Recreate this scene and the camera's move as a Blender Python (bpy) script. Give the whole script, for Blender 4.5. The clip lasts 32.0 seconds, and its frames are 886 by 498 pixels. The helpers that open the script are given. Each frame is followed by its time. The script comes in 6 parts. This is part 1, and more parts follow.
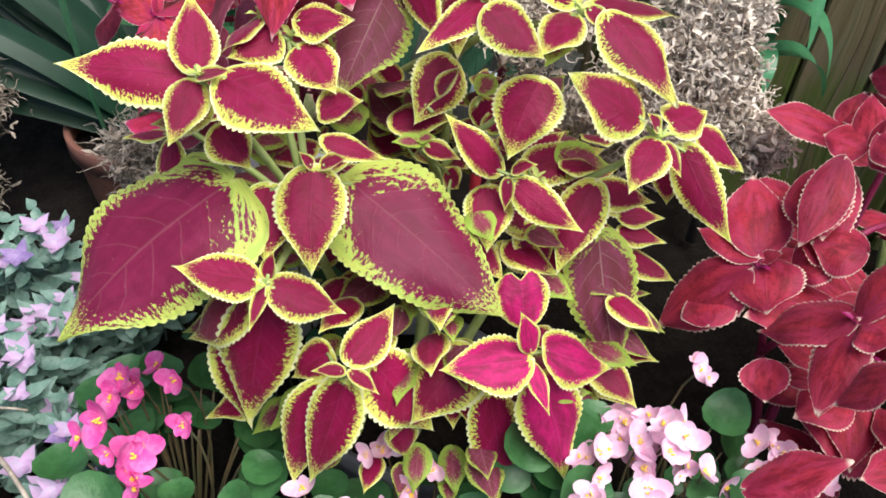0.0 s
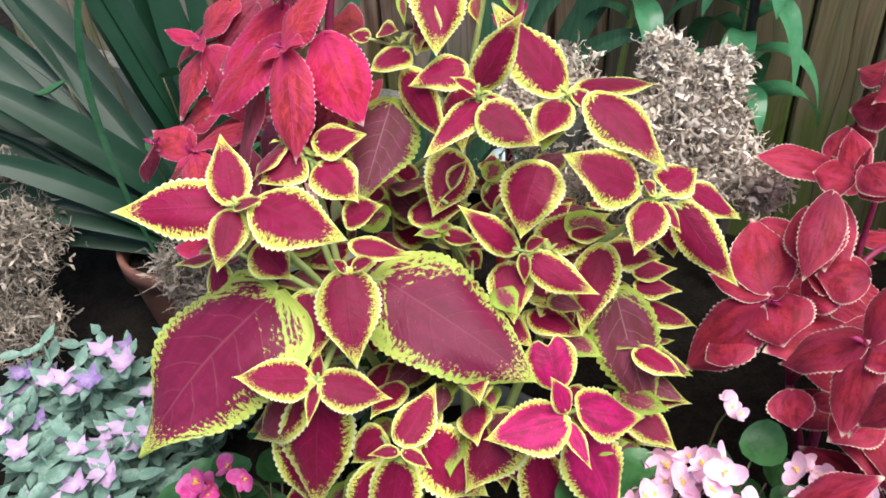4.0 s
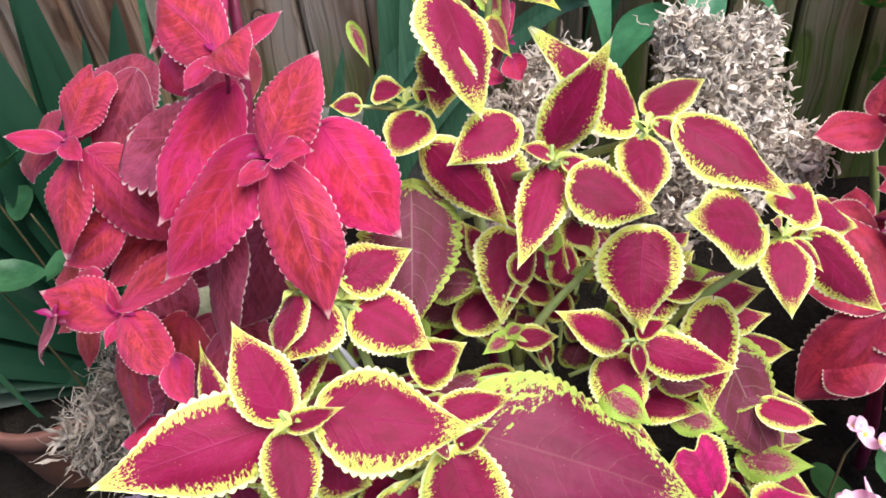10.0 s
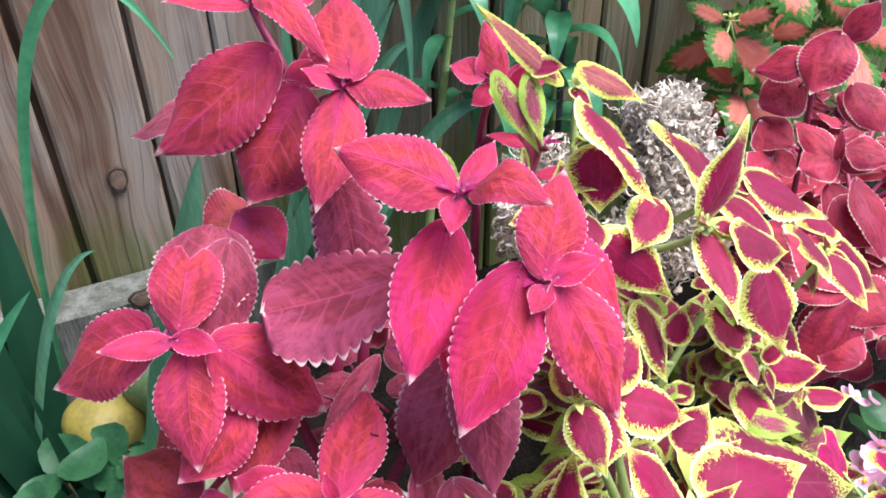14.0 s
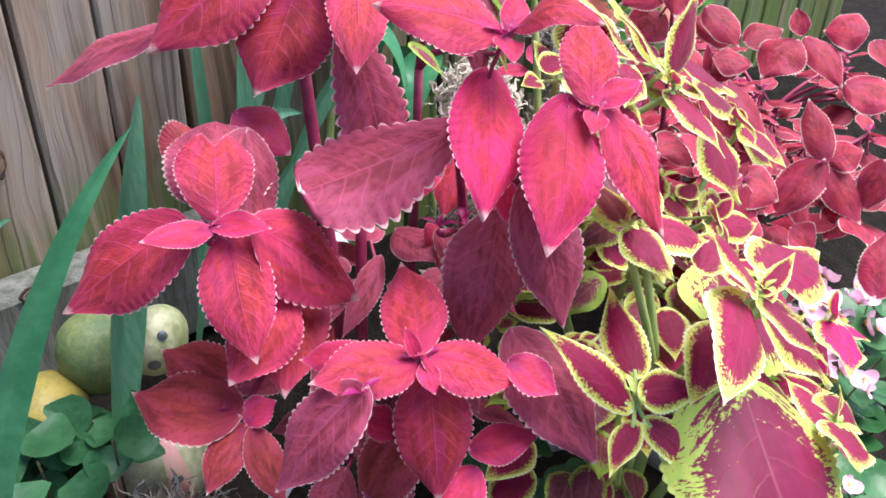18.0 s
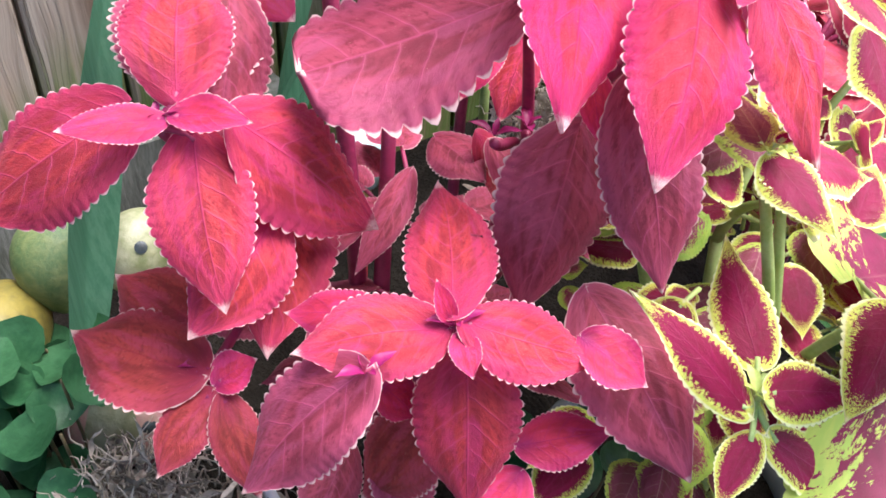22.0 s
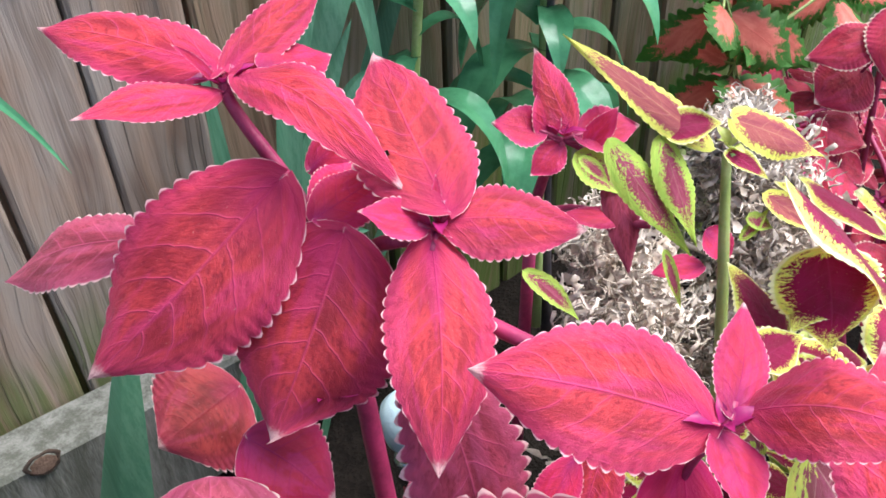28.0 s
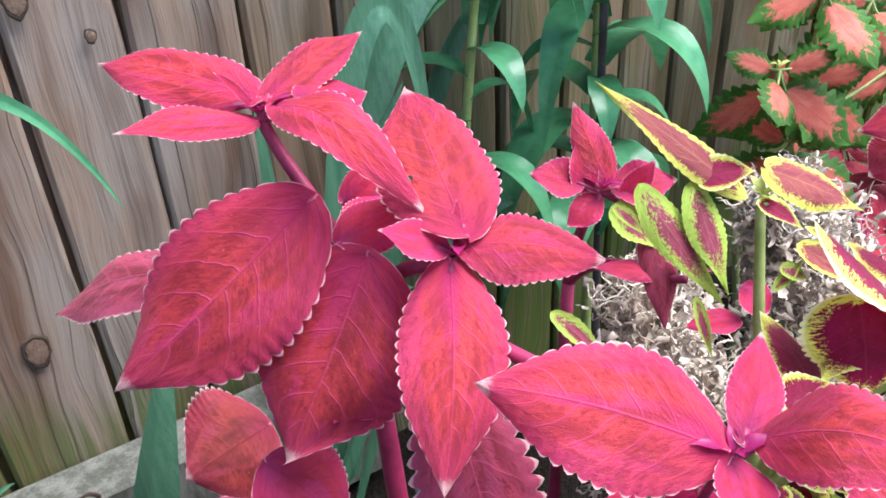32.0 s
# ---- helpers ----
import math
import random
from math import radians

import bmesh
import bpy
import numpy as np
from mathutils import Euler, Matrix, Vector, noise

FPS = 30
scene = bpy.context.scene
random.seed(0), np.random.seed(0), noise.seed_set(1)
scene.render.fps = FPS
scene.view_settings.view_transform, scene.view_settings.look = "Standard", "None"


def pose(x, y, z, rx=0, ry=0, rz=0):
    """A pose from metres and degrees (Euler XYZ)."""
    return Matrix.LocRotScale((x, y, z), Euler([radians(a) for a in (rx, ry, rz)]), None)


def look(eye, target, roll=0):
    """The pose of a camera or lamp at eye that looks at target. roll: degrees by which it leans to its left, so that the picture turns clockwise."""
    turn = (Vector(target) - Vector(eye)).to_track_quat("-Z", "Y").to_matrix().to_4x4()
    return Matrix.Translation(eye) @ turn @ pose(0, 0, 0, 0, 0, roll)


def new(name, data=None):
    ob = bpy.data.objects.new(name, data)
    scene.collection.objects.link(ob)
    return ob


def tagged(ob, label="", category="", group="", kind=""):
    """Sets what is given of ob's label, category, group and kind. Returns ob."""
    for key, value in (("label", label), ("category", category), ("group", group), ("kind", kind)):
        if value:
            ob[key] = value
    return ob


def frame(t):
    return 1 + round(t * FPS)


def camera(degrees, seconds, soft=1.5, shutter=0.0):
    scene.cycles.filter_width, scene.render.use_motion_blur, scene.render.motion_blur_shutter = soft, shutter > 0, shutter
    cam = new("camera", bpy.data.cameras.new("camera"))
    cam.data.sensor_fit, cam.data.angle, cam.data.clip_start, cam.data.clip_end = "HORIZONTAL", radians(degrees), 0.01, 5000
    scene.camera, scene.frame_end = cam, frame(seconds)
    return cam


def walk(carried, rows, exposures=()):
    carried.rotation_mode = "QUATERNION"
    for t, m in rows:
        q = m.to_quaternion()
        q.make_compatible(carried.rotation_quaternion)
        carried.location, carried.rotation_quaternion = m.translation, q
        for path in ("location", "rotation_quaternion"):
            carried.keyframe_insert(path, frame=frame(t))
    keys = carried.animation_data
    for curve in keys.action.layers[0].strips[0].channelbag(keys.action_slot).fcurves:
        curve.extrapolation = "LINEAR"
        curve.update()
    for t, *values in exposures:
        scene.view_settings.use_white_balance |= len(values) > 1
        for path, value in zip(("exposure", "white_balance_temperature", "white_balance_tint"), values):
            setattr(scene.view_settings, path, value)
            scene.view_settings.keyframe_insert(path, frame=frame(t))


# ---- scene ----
cam = camera(54.7, 32.0, 1.7)
METRES, EYE, TILT, LEAN, TURN = 1.5, 0.95, -40.0, -5.0, 0.0
ROWS = [
    (0.0, 0.0, 0.0, 0.0, 0.0, 0.0, -0.0),
    (0.5, 0.0006, -0.0087, 0.0017, 0.96, -0.19, 0.62),
    (1.0, 0.0056, -0.0143, 0.0069, 1.79, -0.61, 2.32),
    (1.5, 0.0092, -0.0193, 0.0108, 2.2, 0.71, 3.77),
    (2.0, 0.0122, -0.024, 0.0106, 2.56, 1.5, 4.71),
    (2.5, 0.0161, -0.0333, 0.0096, 2.9, 2.59, 5.83),
    (3.0, 0.0169, -0.042, 0.0112, 3.09, 3.8, 6.87),
    (3.5, 0.0123, -0.0427, 0.0103, 3.08, 4.07, 7.2),
    (5.5, 0.0085, -0.0303, 0.0166, 3.59, 4.71, 9.16),
    (6.0, 0.0067, -0.0297, 0.0173, 3.67, 4.89, 9.43),
    (6.5, 0.0077, -0.0289, 0.0158, 3.66, 5.12, 10.24),
    (7.0, -0.0024, -0.0243, 0.0218, 3.27, 4.99, 10.93),
    (7.5, -0.0158, -0.0034, 0.0412, 2.13, 4.4, 11.84),
    (8.0, -0.0432, 0.0278, 0.068, -1.25, 2.5, 14.12),
    (8.5, -0.0627, 0.0488, 0.0919, -4.63, 0.02, 16.58),
    (9.0, -0.0785, 0.0687, 0.1092, -7.93, -2.07, 18.44),
    (9.5, -0.0826, 0.084, 0.118, -9.41, -3.22, 20.12),
    (10.0, -0.0899, 0.094, 0.1289, -11.83, -4.22, 22.13),
    (10.5, -0.1174, 0.0936, 0.152, -17.9, -4.53, 25.19),
    (11.0, -0.1633, 0.1108, 0.1782, -24.91, -6.68, 28.18),
    (11.5, -0.1875, 0.1201, 0.2035, -31.38, -9.66, 31.31),
    (12.0, -0.2157, 0.1337, 0.2266, -38.55, -12.7, 34.19),
    (12.5, -0.2343, 0.1466, 0.2389, -42.23, -13.92, 34.99),
    (13.0, -0.2496, 0.1473, 0.2438, -43.64, -12.88, 35.36),
    (13.5, -0.2637, 0.1537, 0.2485, -44.45, -12.53, 35.11),
    (14.0, -0.2729, 0.1765, 0.2431, -42.44, -11.9, 33.65),
    (14.5, -0.2553, 0.189, 0.2405, -40.99, -12.47, 33.26),
    (16.5, -0.3203, 0.1999, 0.2405, -54.28, -17.9, 39.91),
    (17.0, -0.3481, 0.2173, 0.2465, -60.0, -20.29, 39.06),
    (17.5, -0.3652, 0.2426, 0.2491, -64.18, -21.53, 37.92),
    (18.0, -0.3758, 0.2628, 0.2457, -63.08, -20.23, 36.89),
    (18.5, -0.377, 0.2815, 0.2399, -61.77, -19.4, 35.95),
    (19.0, -0.36, 0.2958, 0.2345, -61.53, -20.69, 36.16),
    (19.5, -0.3486, 0.3047, 0.2298, -61.25, -21.07, 35.86),
    (20.0, -0.3354, 0.3147, 0.2233, -60.93, -21.6, 35.52),
    (20.5, -0.327, 0.3192, 0.2189, -59.93, -21.99, 35.22),
    (21.0, -0.3236, 0.3234, 0.2193, -59.56, -22.22, 34.68),
    (21.5, -0.3122, 0.3245, 0.2198, -59.04, -22.98, 34.71),
    (22.0, -0.2988, 0.3256, 0.2221, -58.04, -23.78, 34.41),
    (22.5, -0.293, 0.3318, 0.2286, -57.65, -24.4, 33.5),
    (23.0, -0.2772, 0.3359, 0.2359, -57.5, -25.32, 33.24),
    (23.5, -0.2613, 0.3375, 0.2442, -57.21, -26.12, 33.31),
    (24.0, -0.2476, 0.3381, 0.2535, -57.07, -26.49, 33.46),
    (24.5, -0.2336, 0.3365, 0.2621, -57.05, -28.94, 34.48),
    (25.0, -0.2233, 0.3348, 0.2824, -58.38, -28.26, 34.51),
    (25.5, -0.2143, 0.3321, 0.2911, -58.82, -27.71, 35.64),
    (26.0, -0.2048, 0.3294, 0.2986, -59.23, -26.69, 37.02),
    (26.5, -0.1996, 0.3287, 0.3065, -60.23, -26.38, 37.99),
    (28.5, -0.187, 0.3204, 0.3137, -55.18, -21.36, 39.58),
    (29.0, -0.1856, 0.3177, 0.3174, -55.13, -20.99, 40.44),
    (29.5, -0.1839, 0.3142, 0.3168, -53.44, -17.81, 40.73),
    (30.0, -0.1831, 0.3153, 0.3124, -51.67, -14.04, 40.76),
    (30.5, -0.1862, 0.3143, 0.3081, -51.0, -11.81, 40.78),
    (31.0, -0.1897, 0.318, 0.3038, -51.2, -11.97, 39.77),
    (31.5, -0.1913, 0.3193, 0.3011, -51.04, -12.34, 39.18),
    (32.0, -0.1952, 0.3182, 0.2953, -50.34, -12.75, 38.36),
]
walk(cam, [(t, pose(0, 0, EYE, TILT, LEAN, TURN) @ pose(METRES * x, METRES * y, METRES * z, 90 + pitch, roll, yaw)) for t, x, y, z, yaw, pitch, roll in ROWS], [(0.0, 0.77, 6650, 10), (3.0, 0.87, 6650, 10), (8.0, 0.88, 6650, 10), (11.0, 1.14, 6350, 13), (14.0, 1.46, 6100, 12), (17.0, 1.47, 6100, 12), (18.5, 1.6, 6200, 12), (20.0, 1.84, 6300, 12), (24.0, 1.86, 6350, 12), (26.0, 1.5, 6300, 12), (32.0, 1.56, 6150, 12)])

# world: bright overcast daylight, open towards -y
world = bpy.data.worlds.new("sky")
scene.world = world
world.use_nodes = True
_nt = world.node_tree
_sky = _nt.nodes.new("ShaderNodeTexSky")
_sky.sky_type, _sky.sun_disc = "NISHITA", False
_sky.sun_elevation, _sky.sun_rotation = radians(67), radians(146)
_nt.links.new(_sky.outputs["Color"], _nt.nodes["Background"].inputs["Color"])
_nt.nodes["Background"].inputs["Strength"].default_value = 0.1
sun = new("sun", bpy.data.lights.new("sun", "SUN"))
sun.data.energy, sun.data.angle, sun.data.color = 4.0, radians(50), (1.0, 0.97, 0.95)
sun.matrix_world = look((1.05, -0.95, 4.8), (0, 0.6, 0.5))


# ---- materials ----
def nodes_of(name, rough=0.6):
    m = bpy.data.materials.new(name)
    m.use_nodes = True
    nt = m.node_tree
    bsdf = nt.nodes["Principled BSDF"]
    bsdf.inputs["Roughness"].default_value = rough
    return m, nt, bsdf


def nd(nt, kind, **values):
    n = nt.nodes.new(kind)
    for key, value in values.items():
        if key in n.inputs:
            n.inputs[key].default_value = value
    return n


def math_node(nt, op, a, b=None, c=None, clamp=False):
    n = nt.nodes.new("ShaderNodeMath")
    n.operation, n.use_clamp = op, clamp
    for i, v in enumerate((a, b, c)):
        if v is None:
            continue
        if isinstance(v, (int, float)):
            n.inputs[i].default_value = v
        else:
            nt.links.new(v, n.inputs[i])
    return n.outputs[0]


def smooth(nt, x, lo, hi):
    n = nt.nodes.new("ShaderNodeMapRange")
    n.interpolation_type = "SMOOTHSTEP"
    n.inputs["From Min"].default_value, n.inputs["From Max"].default_value = lo, hi
    nt.links.new(x, n.inputs["Value"])
    return n.outputs["Result"]


def mixed(nt, fac, a, b):
    n = nt.nodes.new("ShaderNodeMix")
    n.data_type = "RGBA"
    for key, v in (("Factor", fac), ("A", a), ("B", b)):
        sock = [s for s in n.inputs if s.name == key and (s.type == "RGBA" or key == "Factor")][0]
        if isinstance(v, tuple):
            sock.default_value = (*v, 1)
        elif isinstance(v, (int, float)):
            sock.default_value = v
        else:
            nt.links.new(v, sock)
    return [s for s in n.outputs if s.type == "RGBA"][0]


def noise_of(nt, vec, scale, detail=3.0, rough=0.6):
    n = nd(nt, "ShaderNodeTexNoise", Scale=scale, Detail=detail, Roughness=rough)
    if vec is not None:
        nt.links.new(vec, n.inputs["Vector"])
    return n.outputs["Fac"]


def bump(nt, bsdf, height, strength, distance):
    n = nd(nt, "ShaderNodeBump", Strength=strength, Distance=distance)
    nt.links.new(height, n.inputs["Height"])
    nt.links.new(n.outputs["Normal"], bsdf.inputs["Normal"])
    return n


def translucent_out(nt, bsdf, colour, share):
    """Thin leaf: part of the light goes through."""
    tr = nt.nodes.new("ShaderNodeBsdfTranslucent")
    nt.links.new(colour, tr.inputs["Color"])
    mix = nd(nt, "ShaderNodeMixShader", Fac=share)
    nt.links.new(bsdf.outputs[0], mix.inputs[1])
    nt.links.new(tr.outputs[0], mix.inputs[2])
    nt.links.new(mix.outputs[0], nt.nodes["Material Output"].inputs["Surface"])


def variegated(name, heart, heart_dark, margin, lip, width, ragged, green_base=0.0, vein=(0.3, 0.02, 0.08), vein_amount=0.35, rough=0.5, lip_width=0.035, blotchy=0.5, foot_tint=None, edge_tint=0.0, star=0.0, relief=0.4, spec=0.2, down=0.07):
    """A coleus leaf: coloured middle, ragged margin, pale outermost lip, veins pressed in. 'rim' is the share of the half width to the edge."""
    m, nt, bsdf = nodes_of(name, rough)
    uv = nt.nodes.new("ShaderNodeTexCoord").outputs["UV"]
    ob = nt.nodes.new("ShaderNodeObjectInfo")
    rim = nt.nodes.new("ShaderNodeAttribute")
    rim.attribute_name = "rim"
    rim = rim.outputs["Fac"]
    sep = nd(nt, "ShaderNodeSeparateXYZ")
    nt.links.new(uv, sep.inputs[0])
    along, across = sep.outputs["X"], math_node(nt, "ABSOLUTE", sep.outputs["Y"])
    shift = nt.nodes.new("ShaderNodeVectorMath")
    shift.operation = "ADD"
    nt.links.new(uv, shift.inputs[0])
    rnd = math_node(nt, "MULTIPLY", ob.outputs["Random"], 40.0)
    comb = nd(nt, "ShaderNodeCombineXYZ")
    nt.links.new(rnd, comb.inputs["X"])
    nt.links.new(rnd, comb.inputs["Z"])
    nt.links.new(comb.outputs[0], shift.inputs[1])
    vec = shift.outputs[0]
    squeeze = nd(nt, "ShaderNodeMapping")
    squeeze.inputs["Scale"].default_value = (1.0, 0.13, 1.0)
    nt.links.new(vec, squeeze.inputs["Vector"])
    fine = smooth(nt, noise_of(nt, squeeze.outputs[0], 62.0, 4.0, 0.75), 0.3, 0.7)
    coarse = noise_of(nt, vec, 3.2, 2.0)
    # side veins run forward from the midrib and curve up; a fine net lies between them
    slant = math_node(nt, "SUBTRACT", along, math_node(nt, "MULTIPLY", math_node(nt, "POWER", across, 1.3), 0.27))
    slant = math_node(nt, "ADD", slant, math_node(nt, "MULTIPLY", math_node(nt, "SUBTRACT", coarse, 0.5), 0.055))
    slant = math_node(nt, "ADD", slant, math_node(nt, "MULTIPLY", math_node(nt, "SIGN", sep.outputs["Y"]), 0.03))
    wave = math_node(nt, "ABSOLUTE", math_node(nt, "SINE", math_node(nt, "MULTIPLY", slant, 21.0)))
    side = math_node(nt, "MULTIPLY", math_node(nt, "SUBTRACT", 1.0, smooth(nt, wave, 0.0, 0.13)), math_node(nt, "SUBTRACT", 1.0, smooth(nt, across, 0.35, 0.9)))
    mid = math_node(nt, "SUBTRACT", 1.0, smooth(nt, across, 0.0, 0.032))
    lie = nd(nt, "ShaderNodeCombineXYZ")
    nt.links.new(math_node(nt, "ADD", math_node(nt, "MULTIPLY", slant, 1.9), rnd), lie.inputs["X"])
    nt.links.new(math_node(nt, "MULTIPLY", sep.outputs["Y"], 0.5), lie.inputs["Y"])
    nt.links.new(rnd, lie.inputs["Z"])
    cells = nd(nt, "ShaderNodeTexVoronoi", Scale=15.0)
    cells.feature = "DISTANCE_TO_EDGE"
    nt.links.new(lie.outputs[0], cells.inputs["Vector"])
    net = math_node(nt, "SUBTRACT", 1.0, smooth(nt, cells.outputs["Distance"], 0.0, 0.14))
    veins = math_node(nt, "MAXIMUM", math_node(nt, "MULTIPLY", side, 0.7), mid)
    veins = math_node(nt, "MAXIMUM", veins, math_node(nt, "MULTIPLY", net, 0.04))
    body = mixed(nt, smooth(nt, coarse, 0.35, 0.68), heart, heart_dark)
    dabs = noise_of(nt, lie.outputs[0], 15.0, 6.0, 0.72)
    blotch = smooth(nt, dabs, 0.47, 0.64)
    body = mixed(nt, math_node(nt, "MULTIPLY", math_node(nt, "MULTIPLY", blotch, smooth(nt, wave, 0.1, 0.7)), blotchy), body, heart_dark)
    body = mixed(nt, math_node(nt, "MULTIPLY", veins, vein_amount), body, vein)
    if edge_tint:
        patch = smooth(nt, noise_of(nt, vec, 2.3, 3.0), 0.48, 0.62)
        patch = math_node(nt, "MAXIMUM", math_node(nt, "SUBTRACT", 1.0, smooth(nt, rim, 0.03, 0.5)), patch)
        patch = math_node(nt, "MULTIPLY", patch, math_node(nt, "SUBTRACT", 1.0, math_node(nt, "MULTIPLY", blotch, 0.45)))
        body = mixed(nt, math_node(nt, "MULTIPLY", patch, edge_tint), body, margin)
        ridge = math_node(nt, "MULTIPLY", math_node(nt, "SUBTRACT", 1.0, smooth(nt, wave, 0.0, 0.42)), math_node(nt, "SUBTRACT", 1.0, smooth(nt, across, 0.5, 1.0)))
        body = mixed(nt, math_node(nt, "MULTIPLY", ridge, 0.2), body, vein)
    if foot_tint:
        reach = math_node(nt, "ADD", along, math_node(nt, "MULTIPLY", across, 0.25))
        body = mixed(nt, math_node(nt, "MULTIPLY", math_node(nt, "SUBTRACT", 1.0, smooth(nt, reach, 0.0, 0.42)), 0.75), body, foot_tint)
        # the very point is bleached
        point = smooth(nt, math_node(nt, "ADD", along, math_node(nt, "MULTIPLY", fine, 0.03)), 0.935, 0.985)
        body = mixed(nt, math_node(nt, "MULTIPLY", point, 0.7), body, lip)
    specks = smooth(nt, noise_of(nt, vec, 60.0, 1.0), 0.74, 0.78)
    body = mixed(nt, math_node(nt, "MULTIPLY", specks, 0.5), body, (0.6, 0.3, 0.25))
    # margin with a ragged inner line; the green runs up the veins near the stalk
    inner = math_node(nt, "ADD", math_node(nt, "MULTIPLY", math_node(nt, "SUBTRACT", fine, 0.5), ragged), math_node(nt, "MULTIPLY", math_node(nt, "SUBTRACT", coarse, 0.5), ragged * 0.35))
    edge = math_node(nt, "ADD", rim, inner)
    if green_base:
        near = math_node(nt, "SUBTRACT", 1.0, smooth(nt, math_node(nt, "ADD", along, math_node(nt, "MULTIPLY", coarse, 0.2)), 0.1, green_base + 0.1))
        streak = math_node(nt, "SUBTRACT", 1.0, smooth(nt, wave, 0.0, 0.5))
        near = math_node(nt, "MULTIPLY", near, math_node(nt, "ADD", math_node(nt, "MULTIPLY", streak, 0.45), math_node(nt, "MULTIPLY", smooth(nt, dabs, 0.44, 0.6), 0.6)))
        edge = math_node(nt, "SUBTRACT", edge, near)
    if star:
        edge = math_node(nt, "ADD", edge, math_node(nt, "MULTIPLY", math_node(nt, "SUBTRACT", 0.6, smooth(nt, wave, 0.1, 0.95)), star))
    is_margin = math_node(nt, "SUBTRACT", 1.0, smooth(nt, edge, width - 0.025, width + 0.025))
    shade = smooth(nt, noise_of(nt, vec, 7.0, 3.0), 0.4, 0.62)
    band = mixed(nt, math_node(nt, "MULTIPLY", shade, 0.6), margin, (margin[0] * 0.66, margin[1] * 0.88, margin[2] * 0.8))
    colour = mixed(nt, is_margin, body, band)
    is_lip = math_node(nt, "SUBTRACT", 1.0, smooth(nt, rim, lip_width * 0.6, lip_width * 1.4))
    colour = mixed(nt, math_node(nt, "MULTIPLY", is_lip, 0.75), colour, lip)
    hsv = nd(nt, "ShaderNodeHueSaturation")
    nt.links.new(colour, hsv.inputs["Color"])
    nt.links.new(math_node(nt, "ADD", 0.82, math_node(nt, "MULTIPLY", ob.outputs["Random"], 0.36)), hsv.inputs["Value"])
    colour = hsv.outputs["Color"]
    nt.links.new(colour, bsdf.inputs["Base Color"])
    bsdf.inputs["Specular IOR Level"].default_value = spec
    # fine down that pales at a glancing light
    bsdf.inputs["Sheen Weight"].default_value, bsdf.inputs["Sheen Roughness"].default_value = down, 0.45
    puff = math_node(nt, "MULTIPLY", math_node(nt, "POWER", wave, 0.7), math_node(nt, "MULTIPLY", smooth(nt, across, 0.02, 0.3), 0.45))
    quilt = math_node(nt, "ADD", math_node(nt, "SUBTRACT", puff, math_node(nt, "MULTIPLY", veins, 0.55)), math_node(nt, "MULTIPLY", dabs, 1.5))
    bump(nt, bsdf, quilt, relief, 0.0011)
    translucent_out(nt, bsdf, colour, 0.34)
    return m


def mottled(name, a, b, scale=20.0, rough=0.6, bump_strength=0.3, bump_distance=0.003, share=0.0, stretch=(1, 1, 1), spec=0.4, vary=0.25):
    """Two colours mixed by noise at two scales, with relief."""
    m, nt, bsdf = nodes_of(name, rough)
    co = nt.nodes.new("ShaderNodeTexCoord").outputs["Object"]
    mp = nd(nt, "ShaderNodeMapping")
    mp.inputs["Scale"].default_value = stretch
    nt.links.new(co, mp.inputs["Vector"])
    big, small = noise_of(nt, mp.outputs[0], scale), noise_of(nt, mp.outputs[0], scale * 7, 4.0)
    fac = smooth(nt, math_node(nt, "ADD", math_node(nt, "MULTIPLY", big, 0.65), math_node(nt, "MULTIPLY", small, 0.35)), 0.36, 0.64)
    colour = mixed(nt, fac, a, b)
    geo = nt.nodes.new("ShaderNodeNewGeometry").outputs["Random Per Island"]
    hsv = nd(nt, "ShaderNodeHueSaturation")
    nt.links.new(colour, hsv.inputs["Color"])
    nt.links.new(math_node(nt, "ADD", 1 - vary, math_node(nt, "MULTIPLY", geo, 2 * vary)), hsv.inputs["Value"])
    colour = hsv.outputs["Color"]
    nt.links.new(colour, bsdf.inputs["Base Color"])
    bsdf.inputs["Specular IOR Level"].default_value = spec
    bump(nt, bsdf, small, bump_strength, bump_distance)
    if share:
        translucent_out(nt, bsdf, colour, share)
    return m


